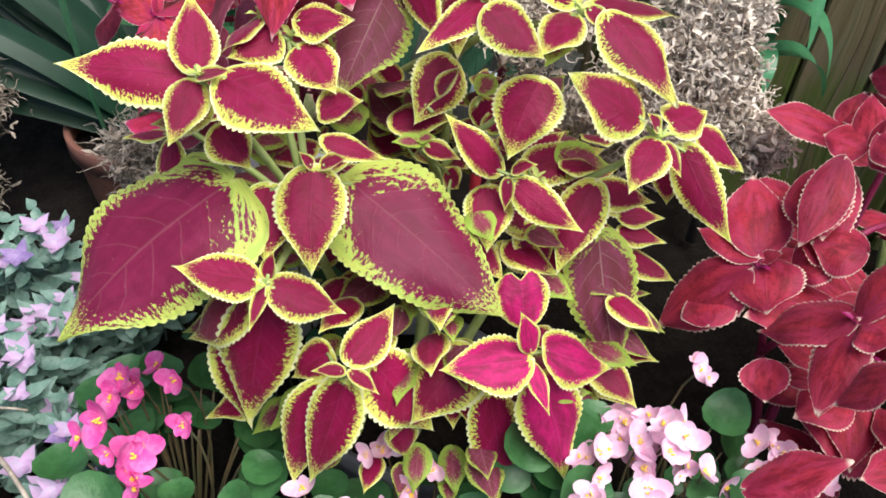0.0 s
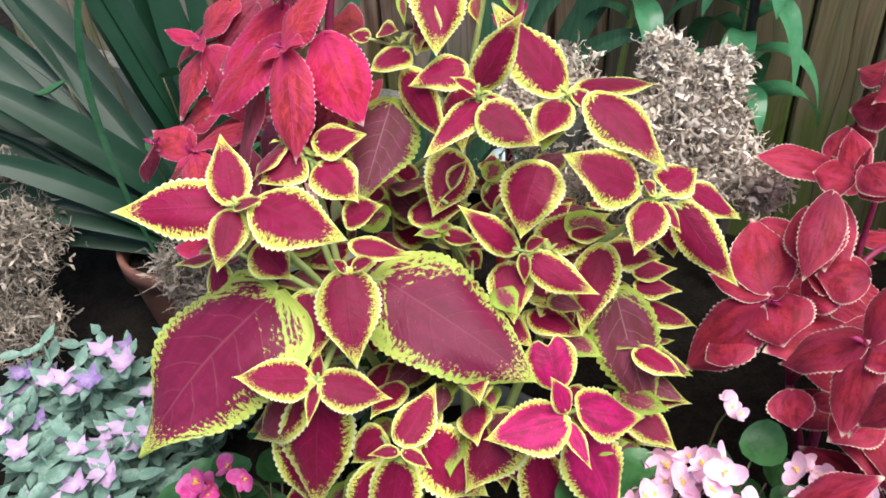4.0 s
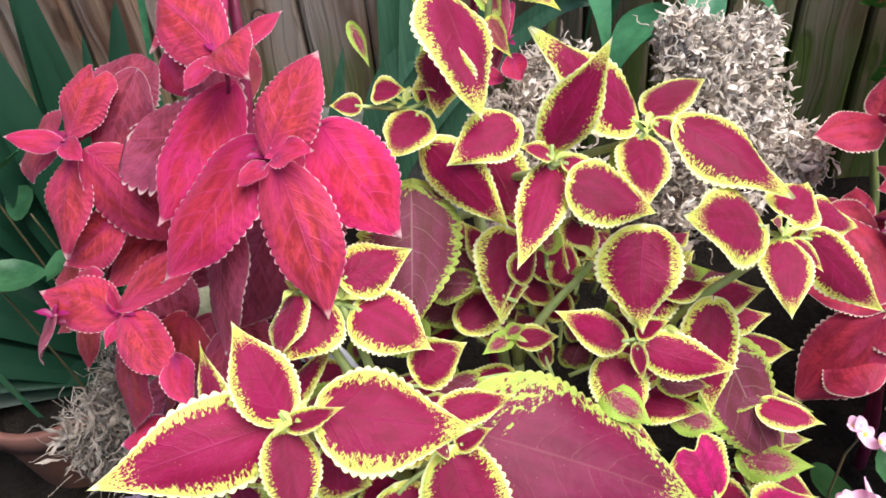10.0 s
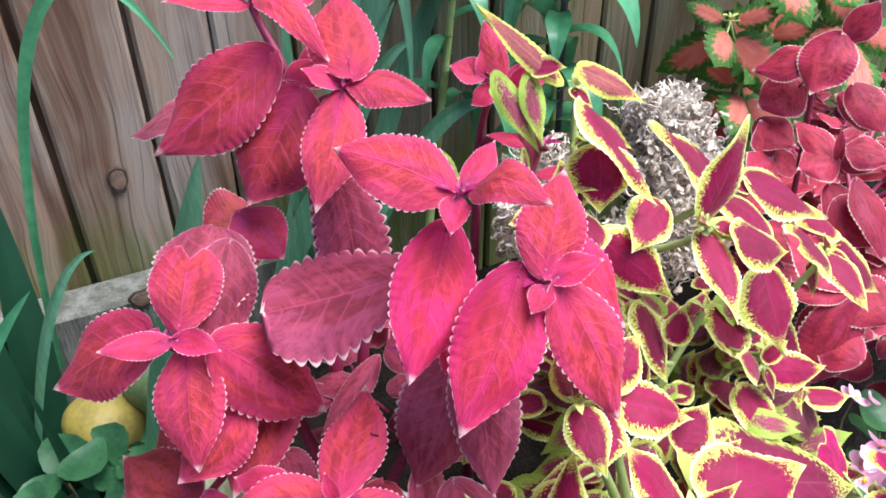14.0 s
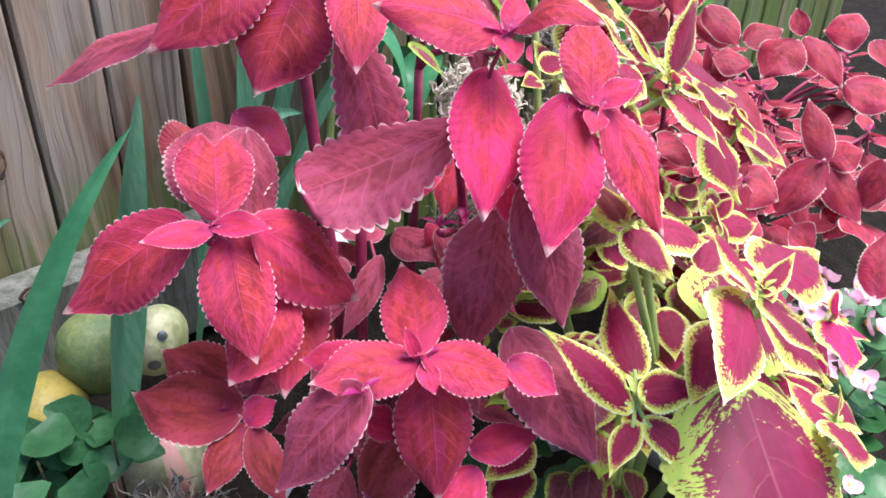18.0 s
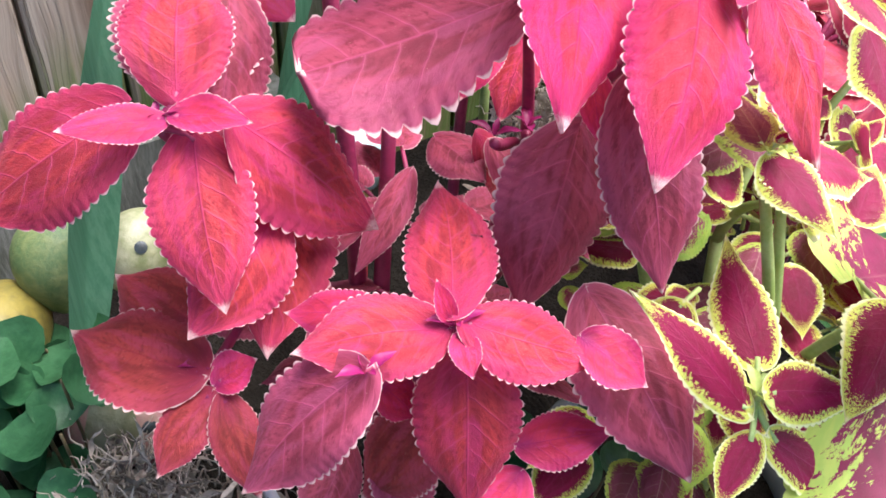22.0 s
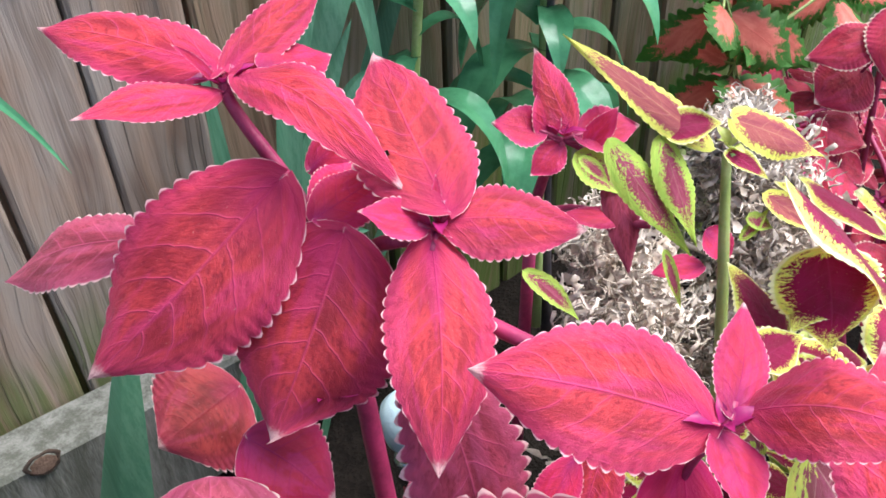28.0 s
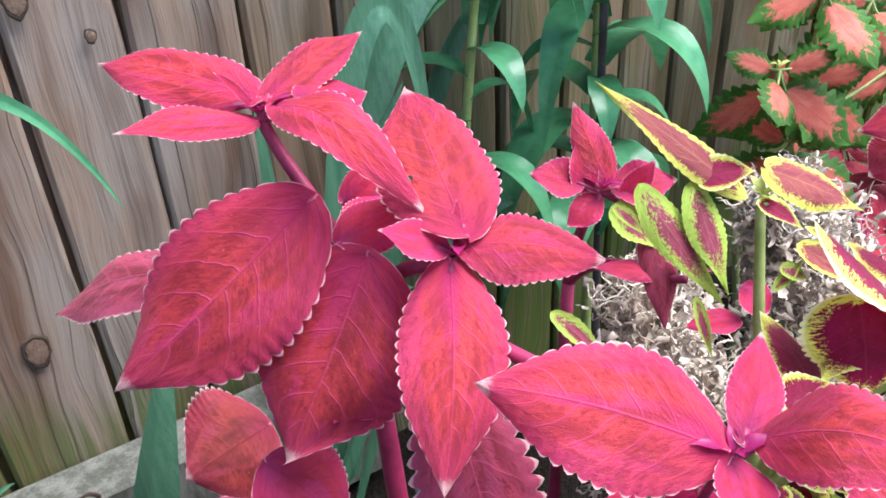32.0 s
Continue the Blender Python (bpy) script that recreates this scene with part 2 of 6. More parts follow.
def weathered_wood(name, pale, brown, grey, moss):
    """Old fence board: grain runs along z, knots bend it, green film towards the foot."""
    m, nt, bsdf = nodes_of(name, 0.8)
    co = nt.nodes.new("ShaderNodeTexCoord").outputs["Object"]
    info = nt.nodes.new("ShaderNodeObjectInfo")
    ob = info.outputs["Random"]
    add = nt.nodes.new("ShaderNodeVectorMath")
    add.operation = "ADD"
    comb = nd(nt, "ShaderNodeCombineXYZ")
    r = math_node(nt, "MULTIPLY", ob, 37.0)
    for ax in "XYZ":
        nt.links.new(r, comb.inputs[ax])
    nt.links.new(co, add.inputs[0])
    nt.links.new(comb.outputs[0], add.inputs[1])
    vec = add.outputs[0]
    warp_map = nd(nt, "ShaderNodeMapping")
    warp_map.inputs["Scale"].default_value = (12, 12, 3.6)
    nt.links.new(vec, warp_map.inputs["Vector"])
    warp = noise_of(nt, warp_map.outputs[0], 1.0, 2.0)
    grain_map = nd(nt, "ShaderNodeMapping")
    grain_map.inputs["Scale"].default_value = (1.0, 1.0, 0.035)
    nt.links.new(vec, grain_map.inputs["Vector"])
    bent = nt.nodes.new("ShaderNodeVectorMath")
    bent.operation = "ADD"
    bend = nd(nt, "ShaderNodeCombineXYZ")
    nt.links.new(math_node(nt, "MULTIPLY", warp, 0.05), bend.inputs["X"])
    nt.links.new(grain_map.outputs[0], bent.inputs[0])
    nt.links.new(bend.outputs[0], bent.inputs[1])
    grain = noise_of(nt, bent.outputs[0], 150.0, 4.0, 0.7)
    bands = noise_of(nt, bent.outputs[0], 38.0, 3.0)
    stain = noise_of(nt, warp_map.outputs[0], 0.8, 4.0)
    colour = mixed(nt, smooth(nt, bands, 0.35, 0.65), brown, pale)
    bare = math_node(nt, "ADD", stain, math_node(nt, "MULTIPLY", math_node(nt, "SUBTRACT", ob, 0.5), 0.22))
    colour = mixed(nt, smooth(nt, bare, 0.4, 0.66), colour, grey)
    wear = noise_of(nt, bent.outputs[0], 75.0, 5.0, 0.75)
    colour = mixed(nt, math_node(nt, "MULTIPLY", smooth(nt, wear, 0.52, 0.7), math_node(nt, "MULTIPLY", smooth(nt, stain, 0.3, 0.6), 0.7)), colour, (0.36, 0.32, 0.28))
    colour = mixed(nt, math_node(nt, "MULTIPLY", smooth(nt, grain, 0.45, 0.68), 0.48), colour, (0.085, 0.055, 0.04))
    # long drying cracks
    split_map = nd(nt, "ShaderNodeMapping")
    split_map.inputs["Scale"].default_value = (1.0, 1.0, 0.02)
    nt.links.new(bent.outputs[0], split_map.inputs["Vector"])
    split = math_node(nt, "MULTIPLY", smooth(nt, noise_of(nt, split_map.outputs[0], 210.0, 2.0, 0.5), 0.62, 0.7), smooth(nt, stain, 0.42, 0.6))
    colour = mixed(nt, math_node(nt, "MULTIPLY", split, 0.45), colour, (0.03, 0.02, 0.014))
    vor = nd(nt, "ShaderNodeTexVoronoi", Scale=1.0)
    kmap = nd(nt, "ShaderNodeMapping")
    kmap.inputs["Scale"].default_value = (14, 14, 5.5)
    nt.links.new(vec, kmap.inputs["Vector"])
    nt.links.new(kmap.outputs[0], vor.inputs["Vector"])
    knot = math_node(nt, "SUBTRACT", 1.0, smooth(nt, vor.outputs["Distance"], 0.1, 0.17))
    colour = mixed(nt, math_node(nt, "MULTIPLY", knot, 0.75), colour, (0.07, 0.04, 0.025))
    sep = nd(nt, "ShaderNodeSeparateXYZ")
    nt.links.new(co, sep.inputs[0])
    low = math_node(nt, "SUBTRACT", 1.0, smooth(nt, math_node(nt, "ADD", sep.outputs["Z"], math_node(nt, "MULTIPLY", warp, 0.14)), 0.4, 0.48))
    # algae climbs higher on the boards behind the lilies
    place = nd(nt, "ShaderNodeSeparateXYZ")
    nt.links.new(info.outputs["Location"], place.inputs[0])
    high_algae = math_node(nt, "MULTIPLY", smooth(nt, place.outputs["X"], 0.12, 0.34), smooth(nt, math_node(nt, "ADD", stain, math_node(nt, "MULTIPLY", wear, 0.5)), 0.5, 0.8))
    low = math_node(nt, "MAXIMUM", low, math_node(nt, "MULTIPLY", high_algae, 0.35))
    # olive tone plus painted shade: boards at this end are mixed darker
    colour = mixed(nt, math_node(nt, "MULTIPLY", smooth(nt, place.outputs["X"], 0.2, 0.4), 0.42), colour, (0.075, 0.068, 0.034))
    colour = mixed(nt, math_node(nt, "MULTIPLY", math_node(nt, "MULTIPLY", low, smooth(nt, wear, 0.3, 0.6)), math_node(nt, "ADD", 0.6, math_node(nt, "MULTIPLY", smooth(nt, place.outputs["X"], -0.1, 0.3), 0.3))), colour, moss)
    nt.links.new(colour, bsdf.inputs["Base Color"])
    bsdf.inputs["Specular IOR Level"].default_value = 0.2
    bump(nt, bsdf, math_node(nt, "SUBTRACT", math_node(nt, "ADD", grain, math_node(nt, "MULTIPLY", knot, -0.6)), split), 0.85, 0.0028)
    return m


BURGUNDY, BURGUNDY_DARK = (0.27, 0.004, 0.058), (0.2, 0.003, 0.033)
LIME, CREAM = (0.79, 0.8, 0.15), (0.94, 0.94, 0.58)
M = {
    "yellow": variegated("burgundy_leaf_lime_margin", BURGUNDY, BURGUNDY_DARK, LIME, CREAM, 0.25, 0.38, 0.1, (0.34, 0.025, 0.12), rough=0.4, lip_width=0.085, spec=0.2, down=0.2),
    "yellow_big": variegated("old_burgundy_leaf", (0.25, 0.016, 0.07), (0.18, 0.01, 0.045), (0.6, 0.7, 0.14), (0.72, 0.8, 0.24), 0.17, 0.36, 0.36, (0.45, 0.2, 0.2), 0.22, rough=0.42, spec=0.22),
    "yellow_pink": variegated("magenta_leaf_lime_margin", (0.55, 0.012, 0.15), (0.28, 0.012, 0.07), LIME, CREAM, 0.2, 0.26, 0.06, (0.55, 0.06, 0.2), rough=0.4, lip_width=0.06, spec=0.2),
    "yellow_lime": variegated("lime_leaf", (0.3, 0.05, 0.1), (0.2, 0.03, 0.05), (0.38, 0.52, 0.08), (0.56, 0.66, 0.18), 0.42, 0.5, 0.5, (0.4, 0.3, 0.2), spec=0.25),
    "yellow_dull": variegated("faded_purple_leaf", (0.2, 0.04, 0.08), (0.14, 0.03, 0.04), (0.42, 0.5, 0.09), (0.5, 0.56, 0.16), 0.17, 0.3, 0.22, (0.42, 0.3, 0.25), 0.45),
    "yellow_tan": variegated("tan_leaf_back", (0.34, 0.09, 0.08), (0.24, 0.04, 0.06), (0.68, 0.66, 0.12), (0.8, 0.76, 0.26), 0.27, 0.35, 0.2, (0.6, 0.4, 0.2)),
    "red": variegated("crimson_leaf", (0.58, 0.054, 0.064), (0.3, 0.022, 0.036), (0.58, 0.044, 0.18), (0.88, 0.66, 0.62), 0.02, 0.05, 0.0, (0.63, 0.065, 0.2), 0.46, 0.42, 0.026, 1.0, (0.47, 0.024, 0.12), 0.5, relief=0.65),
    "red_hot": variegated("magenta_pink_leaf", (0.62, 0.036, 0.075), (0.4, 0.016, 0.04), (0.7, 0.03, 0.2), (0.9, 0.7, 0.66), 0.02, 0.05, 0.0, (0.68, 0.055, 0.22), 0.4, 0.42, 0.026, 0.9, (0.46, 0.014, 0.12), 0.65, relief=0.6),
    "red_small": variegated("young_crimson_leaf", (0.56, 0.034, 0.09), (0.42, 0.022, 0.06), (0.54, 0.04, 0.17), (0.88, 0.66, 0.62), 0.02, 0.05, 0.0, (0.34, 0.012, 0.12), 0.55, 0.42, 0.036, 0.5, (0.2, 0.012, 0.1), 0.7),
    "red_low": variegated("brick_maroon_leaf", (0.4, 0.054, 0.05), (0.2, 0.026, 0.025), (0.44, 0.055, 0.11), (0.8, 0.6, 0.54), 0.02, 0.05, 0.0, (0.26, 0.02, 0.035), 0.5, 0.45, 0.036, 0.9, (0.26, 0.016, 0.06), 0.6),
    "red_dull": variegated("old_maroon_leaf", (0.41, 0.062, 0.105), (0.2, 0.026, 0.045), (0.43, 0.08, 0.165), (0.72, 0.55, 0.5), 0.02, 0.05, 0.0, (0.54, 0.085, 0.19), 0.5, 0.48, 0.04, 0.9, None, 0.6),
    "far": variegated("brick_red_leaf", (0.42, 0.03, 0.055), (0.2, 0.012, 0.026), (0.44, 0.04, 0.11), (0.86, 0.74, 0.58), 0.02, 0.05, 0.0, (0.27, 0.012, 0.045), 0.45, 0.45, 0.05, 0.8, (0.22, 0.012, 0.05), 0.6),
    "salmon": variegated("salmon_heart_leaf", (0.72, 0.22, 0.16), (0.6, 0.14, 0.1), (0.055, 0.17, 0.025), (0.08, 0.22, 0.04), 0.44, 0.3, 0.0, (0.62, 0.12, 0.1), 0.4, star=0.16),
    "bud_lime": mottled("pale_lime_bud", (0.62, 0.7, 0.22), (0.4, 0.5, 0.12), 60, 0.5, 0.1, 0.001, 0.3),
    "bud_purple": mottled("purple_bud", (0.34, 0.014, 0.12), (0.22, 0.012, 0.09), 60, 0.45, 0.1, 0.001, 0.3),
    "stem_red": mottled("purple_stem", (0.17, 0.013, 0.05), (0.27, 0.024, 0.08), 60, 0.5, 0.2, 0.001),
    "stem_green": mottled("green_stem", (0.26, 0.36, 0.1), (0.36, 0.44, 0.17), 60, 0.5, 0.2, 0.001),
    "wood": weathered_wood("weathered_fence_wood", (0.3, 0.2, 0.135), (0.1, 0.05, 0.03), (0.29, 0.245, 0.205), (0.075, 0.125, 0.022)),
    "timber": mottled("grey_timber", (0.18, 0.18, 0.158), (0.07, 0.074, 0.056), 9, 0.85, 0.5, 0.004, 0, (1, 6, 6)),
    "soil": mottled("dark_soil", (0.01, 0.008, 0.006), (0.024, 0.019, 0.015), 30, 0.95, 1.0, 0.012, spec=0.1),
    "terracotta": mottled("terracotta", (0.2, 0.085, 0.055), (0.14, 0.06, 0.045), 14, 0.8, 0.3, 0.002),
    "white_pot": mottled("white_glaze", (0.72, 0.74, 0.76), (0.62, 0.64, 0.66), 9, 0.25, 0.1, 0.001),
    "iris": mottled("iris_blade", (0.0055, 0.028, 0.014), (0.01, 0.04, 0.021), 3, 0.36, 0.1, 0.001, 0.12, (1, 1, 1), 0.25, 0.3),
    "strap": mottled("strap_leaf", (0.04, 0.125, 0.07), (0.075, 0.18, 0.11), 9, 0.35, 0.12, 0.001, 0.15, (30, 30, 1), 0.4),
    "lily": mottled("lily_leaf", (0.045, 0.18, 0.08), (0.085, 0.28, 0.13), 14, 0.25, 0.3, 0.002, 0.2, (1, 1, 1), 0.4),
    "stem_dark": mottled("russet_stem", (0.06, 0.07, 0.03), (0.12, 0.08, 0.04), 60, 0.5, 0.2, 0.001),
    "red_plastic": mottled("red_plastic", (0.4, 0.02, 0.03), (0.3, 0.02, 0.03), 20, 0.4),
    "blue_plastic": mottled("pale_blue_plastic", (0.42, 0.55, 0.58), (0.34, 0.46, 0.5), 20, 0.4),
    "brass": mottled("brass", (0.5, 0.36, 0.12), (0.4, 0.28, 0.1), 30, 0.35),
    "chrome": mottled("chrome", (0.6, 0.6, 0.62), (0.5, 0.5, 0.52), 30, 0.2),
    "knot": mottled("dark_knot", (0.1, 0.06, 0.04), (0.2, 0.13, 0.09), 60, 0.8, 0.6, 0.002),
    "knot_ring": mottled("knot_ring", (0.035, 0.025, 0.018), (0.07, 0.045, 0.03), 60, 0.85, 0.5, 0.002),
    "bark": mottled("dark_stake", (0.03, 0.025, 0.03), (0.06, 0.05, 0.05), 40, 0.6),
    "dry_grey": mottled("dried_grey_fronds", (0.7, 0.63, 0.55), (0.41, 0.34, 0.27), 40, 0.85, 0.3, 0.001, 0.15, (1, 1, 1), 0.2, 0.4),
    "dry_brown": mottled("dried_brown_twigs", (0.42, 0.36, 0.3), (0.2, 0.165, 0.125), 40, 0.9, 0.3, 0.001, 0.1, (1, 1, 1), 0.2, 0.4),
    "begonia_leaf": mottled("begonia_leaf", (0.022, 0.085, 0.024), (0.045, 0.135, 0.045), 30, 0.3, 0.3, 0.002, 0.15, (1, 1, 1), 0.3),
    "petal_pale": mottled("pale_pink_petal", (0.86, 0.48, 0.66), (0.9, 0.66, 0.78), 40, 0.5, 0.2, 0.001, 0.3),
    "petal_hot": mottled("hot_pink_petal", (0.74, 0.07, 0.34), (0.84, 0.2, 0.5), 40, 0.5, 0.2, 0.001, 0.3),
    "pollen": mottled("yellow_stamens", (0.8, 0.5, 0.05), (0.85, 0.6, 0.1), 80, 0.7),
    "sage_leaf": mottled("grey_green_leaf", (0.11, 0.215, 0.165), (0.23, 0.34, 0.285), 40, 0.7, 0.3, 0.001, 0.2),
    "violet": mottled("violet_bract", (0.24, 0.16, 0.36), (0.36, 0.26, 0.46), 40, 0.6, 0.2, 0.001, 0.25),
    "mauve": mottled("mauve_bract", (0.54, 0.34, 0.54), (0.52, 0.44, 0.58), 40, 0.6, 0.2, 0.001, 0.25),
    "ivy": mottled("creeper_leaf", (0.018, 0.07, 0.028), (0.04, 0.12, 0.05), 30, 0.35, 0.3, 0.002, 0.15, (1, 1, 1), 0.2),
    "yellow_glaze": mottled("ochre_glaze", (0.32, 0.25, 0.05), (0.18, 0.15, 0.04), 26, 0.5, vary=0.0),
    "green_glaze": mottled("green_cream_glaze", (0.1, 0.16, 0.06), (0.24, 0.26, 0.1), 30, 0.5, vary=0.0),
    "pink_glaze": mottled("pink_glaze", (0.5, 0.22, 0.22), (0.44, 0.3, 0.22), 30, 0.5, vary=0.0),
    "red_glaze": mottled("dark_red_glaze", (0.24, 0.02, 0.04), (0.14, 0.015, 0.03), 30, 0.5, vary=0.0),
    "cream_glaze": mottled("cream_glaze", (0.38, 0.37, 0.24), (0.17, 0.2, 0.08), 22, 0.5, vary=0.0),
    "dark_dot": mottled("slate_glaze", (0.03, 0.04, 0.045), (0.05, 0.06, 0.06), 20, 0.3),
    "pale_wall": mottled("pale_render", (0.75, 0.78, 0.74), (0.66, 0.7, 0.66), 3, 0.9),
    "plastic": mottled("grey_plastic", (0.12, 0.13, 0.14), (0.16, 0.17, 0.18), 8, 0.5),
}


for _name in ("brass", "chrome"):
    M[_name].node_tree.nodes["Principled BSDF"].inputs["Metallic"].default_value = 1.0


# ---- mesh helpers ----
def part(name, mesh, material, parent=None, label=""):
    ob = new(name, mesh)
    if material is not None and not mesh.materials:
        mesh.materials.append(material)
    ob.parent = parent
    if label:
        ob["label"] = label
    return ob


def thing(name, label, category, group="", kind=""):
    return tagged(new(name), label, category, group, kind)


def mesh_of(name, verts, faces, shade=True):
    me = bpy.data.meshes.new(name)
    me.from_pydata([tuple(v) for v in verts], [], faces)
    if shade:
        me.polygons.foreach_set("use_smooth", [True] * len(me.polygons))
    me.update()
    return me


def tube_data(points, radii, sides=6, start=0):
    """Vertices and faces of a tapered tube through the points."""
    pts = [Vector(p) for p in points]
    verts, faces = [], []
    for i, p in enumerate(pts):
        d = (pts[min(i + 1, len(pts) - 1)] - pts[max(i - 1, 0)]).normalized()
        a = d.orthogonal().normalized() if i == 0 else (a - d * a.dot(d)).normalized()
        b = d.cross(a)
        r = radii[0] + (radii[1] - radii[0]) * i / (len(pts) - 1)
        for k in range(sides):
            w = 2 * math.pi * k / sides
            verts.append(p + (a * math.cos(w) + b * math.sin(w)) * r)
    for i in range(len(pts) - 1):
        for k in range(sides):
            j = (k + 1) % sides
            faces.append([start + i * sides + k, start + i * sides + j, start + (i + 1) * sides + j, start + (i + 1) * sides + k])
    faces.append([start + k for k in range(sides)][::-1])
    faces.append([start + (len(pts) - 1) * sides + k for k in range(sides)])
    return verts, faces


def bezier(a, b, c, d, n=9):
    a, b, c, d = map(Vector, (a, b, c, d))
    return [a * (1 - t) ** 3 + b * 3 * t * (1 - t) ** 2 + c * 3 * t * t * (1 - t) + d * t ** 3 for t in (i / (n - 1) for i in range(n))]


def tube(name, points, radii, material, parent=None, sides=7):
    v, f = tube_data(points, radii, sides)
    return part(name, mesh_of(name, v, f), M[material], parent)


def blade_mesh(name, length, width, rng, teeth=15, tooth=0.07, base_pow=0.55, tip_pow=0.95, arch=0.07, cup=0.25, ruffle=0.05, notch=0.0, torn=0.0, hole=0.0):
    """A leaf in its own frame: x to the tip, y across, z up; the edge is scalloped. 'rim' is 0 at the edge."""
    rows, cross = teeth * 4 + 1, (-1.0, -0.93, -0.74, -0.46, -0.2, 0.0, 0.2, 0.46, 0.74, 0.93, 1.0)
    cols = len(cross)
    u = np.linspace(0, 1, rows)[:, None] * (0.9 if notch else 1.0)
    v = np.array(cross)[None, :]
    peak = base_pow / (base_pow + tip_pow)
    half = width / 2 * (u ** base_pow * (1 - u) ** tip_pow) / (peak ** base_pow * (1 - peak) ** tip_pow)
    if tip_pow > 0.8:
        # the sides hollow in towards a drawn-out point
        start, depth = (0.5, 0.5) if tip_pow > 1 else (0.66, 0.42)
        half = half * (1 - depth * np.clip((u - start) / (1 - start), 0, 1) ** 1.2)
    scallop = np.abs(np.sin(np.pi * teeth * u)) - 0.5
    y = v * half * (1 + tooth * scallop * np.clip((np.abs(v) - 0.86) / 0.14, 0, 1) * (0.35 + 0.65 * np.sin(np.pi * u)))
    if torn:
        y = y * (1 - 0.06 * torn * (np.abs(v) < 0.95) * (np.abs(v) > 0.9))
    x = u * length + np.zeros_like(v)
    if notch:
        x = x / 0.9 - length * (notch * np.exp(-(v / 0.3) ** 2) + 0.09 * v ** 4) * np.clip((u - 0.55) / 0.35, 0, 1)
    x = x - 0.05 * length * np.abs(v) ** 2 * (u < 0.12) * (1 - u / 0.12)
    if torn:
        gnaw = np.array([[rng.uniform(0, 1) for _ in cross]])
        x = x - torn * 0.22 * length * gnaw * np.clip((u - 0.75) / 0.25, 0, 1)
    bend = rng.uniform(-1, 1)
    y = y + 0.035 * length * bend * np.sin(np.pi * u)
    ph, ph2 = rng.uniform(0, 6.28), rng.uniform(0, 6.28)
    z = arch * length * np.sin(np.pi * u) + cup * half * (0.35 * np.abs(v) - v ** 2)
    z = z + ruffle * width * v ** 2 * np.sin(u * 11 + ph + v * 1.3) + 0.5 * ruffle * width * np.sin(u * 7 + v * 3 + ph2) * np.abs(v)
    # blade puffs up between the side veins
    z = z + 0.008 * width * np.abs(np.sin((u - 0.22 * np.abs(v)) * 25)) * np.abs(v) * 2 * (1 - np.abs(v)) * 2
    verts = np.stack([x, y, z + 0 * x], -1).reshape(-1, 3)
    i, j = np.meshgrid(np.arange(rows - 1), np.arange(cols - 1), indexing="ij")
    a = (i * cols + j).ravel()
    faces = np.stack([a, a + 1, a + cols + 1, a + cols], -1)
    if hole:
        hu, hv = rng.uniform(0.3, 0.7), rng.choice((-1, 1)) * rng.uniform(0.3, 0.6)
        cu, cv = (i.ravel() + 0.5) / (rows - 1), (v[0, j.ravel()] + v[0, j.ravel() + 1]) / 2
        faces = faces[((cu - hu) / 0.022) ** 2 + ((cv - hv) / 0.11) ** 2 > 1]
    me = bpy.data.meshes.new(name)
    me.from_pydata(verts.tolist(), [], faces.tolist())
    rim = np.minimum(1 - np.abs(v) + 0 * u, np.minimum((1 - u) * ((1.5 if tip_pow > 0.6 else 9.0) if not notch else 0.0) + (0.9 - u) * 9.0 * (notch > 0) + 0 * v, u * 14.0 + 0.02 + 0 * v)).ravel()
    crest = (0.03 * (1 - np.abs(np.sin(np.pi * teeth * u))) * (np.abs(v) > 0.9)).ravel()
    rim = rim + crest
    me.attributes.new("rim", "FLOAT", "POINT").data.foreach_set("value", rim.astype(np.float32))
    layer = me.uv_layers.new(name="UVMap")
    uvs = np.stack([u + 0 * v, v + 0 * u], -1).reshape(-1, 2)
    idx = np.empty(len(me.loops), np.int32)
    me.loops.foreach_get("vertex_index", idx)
    layer.data.foreach_set("uv", uvs[idx].astype(np.float32).ravel())
    me.polygons.foreach_set("use_smooth", [True] * len(me.polygons))
    me.update()
    return me


def frame_from(base, tip, normal):
    """Pose with x from base to tip and z near the normal."""
    x = (Vector(tip) - Vector(base)).normalized()
    n = Vector(normal)
    z = (n - x * n.dot(x)).normalized()
    y = z.cross(x)
    m = Matrix((x, y, z)).transposed().to_4x4()
    m.translation = Vector(base)
    return m


RNG = random.Random(11)


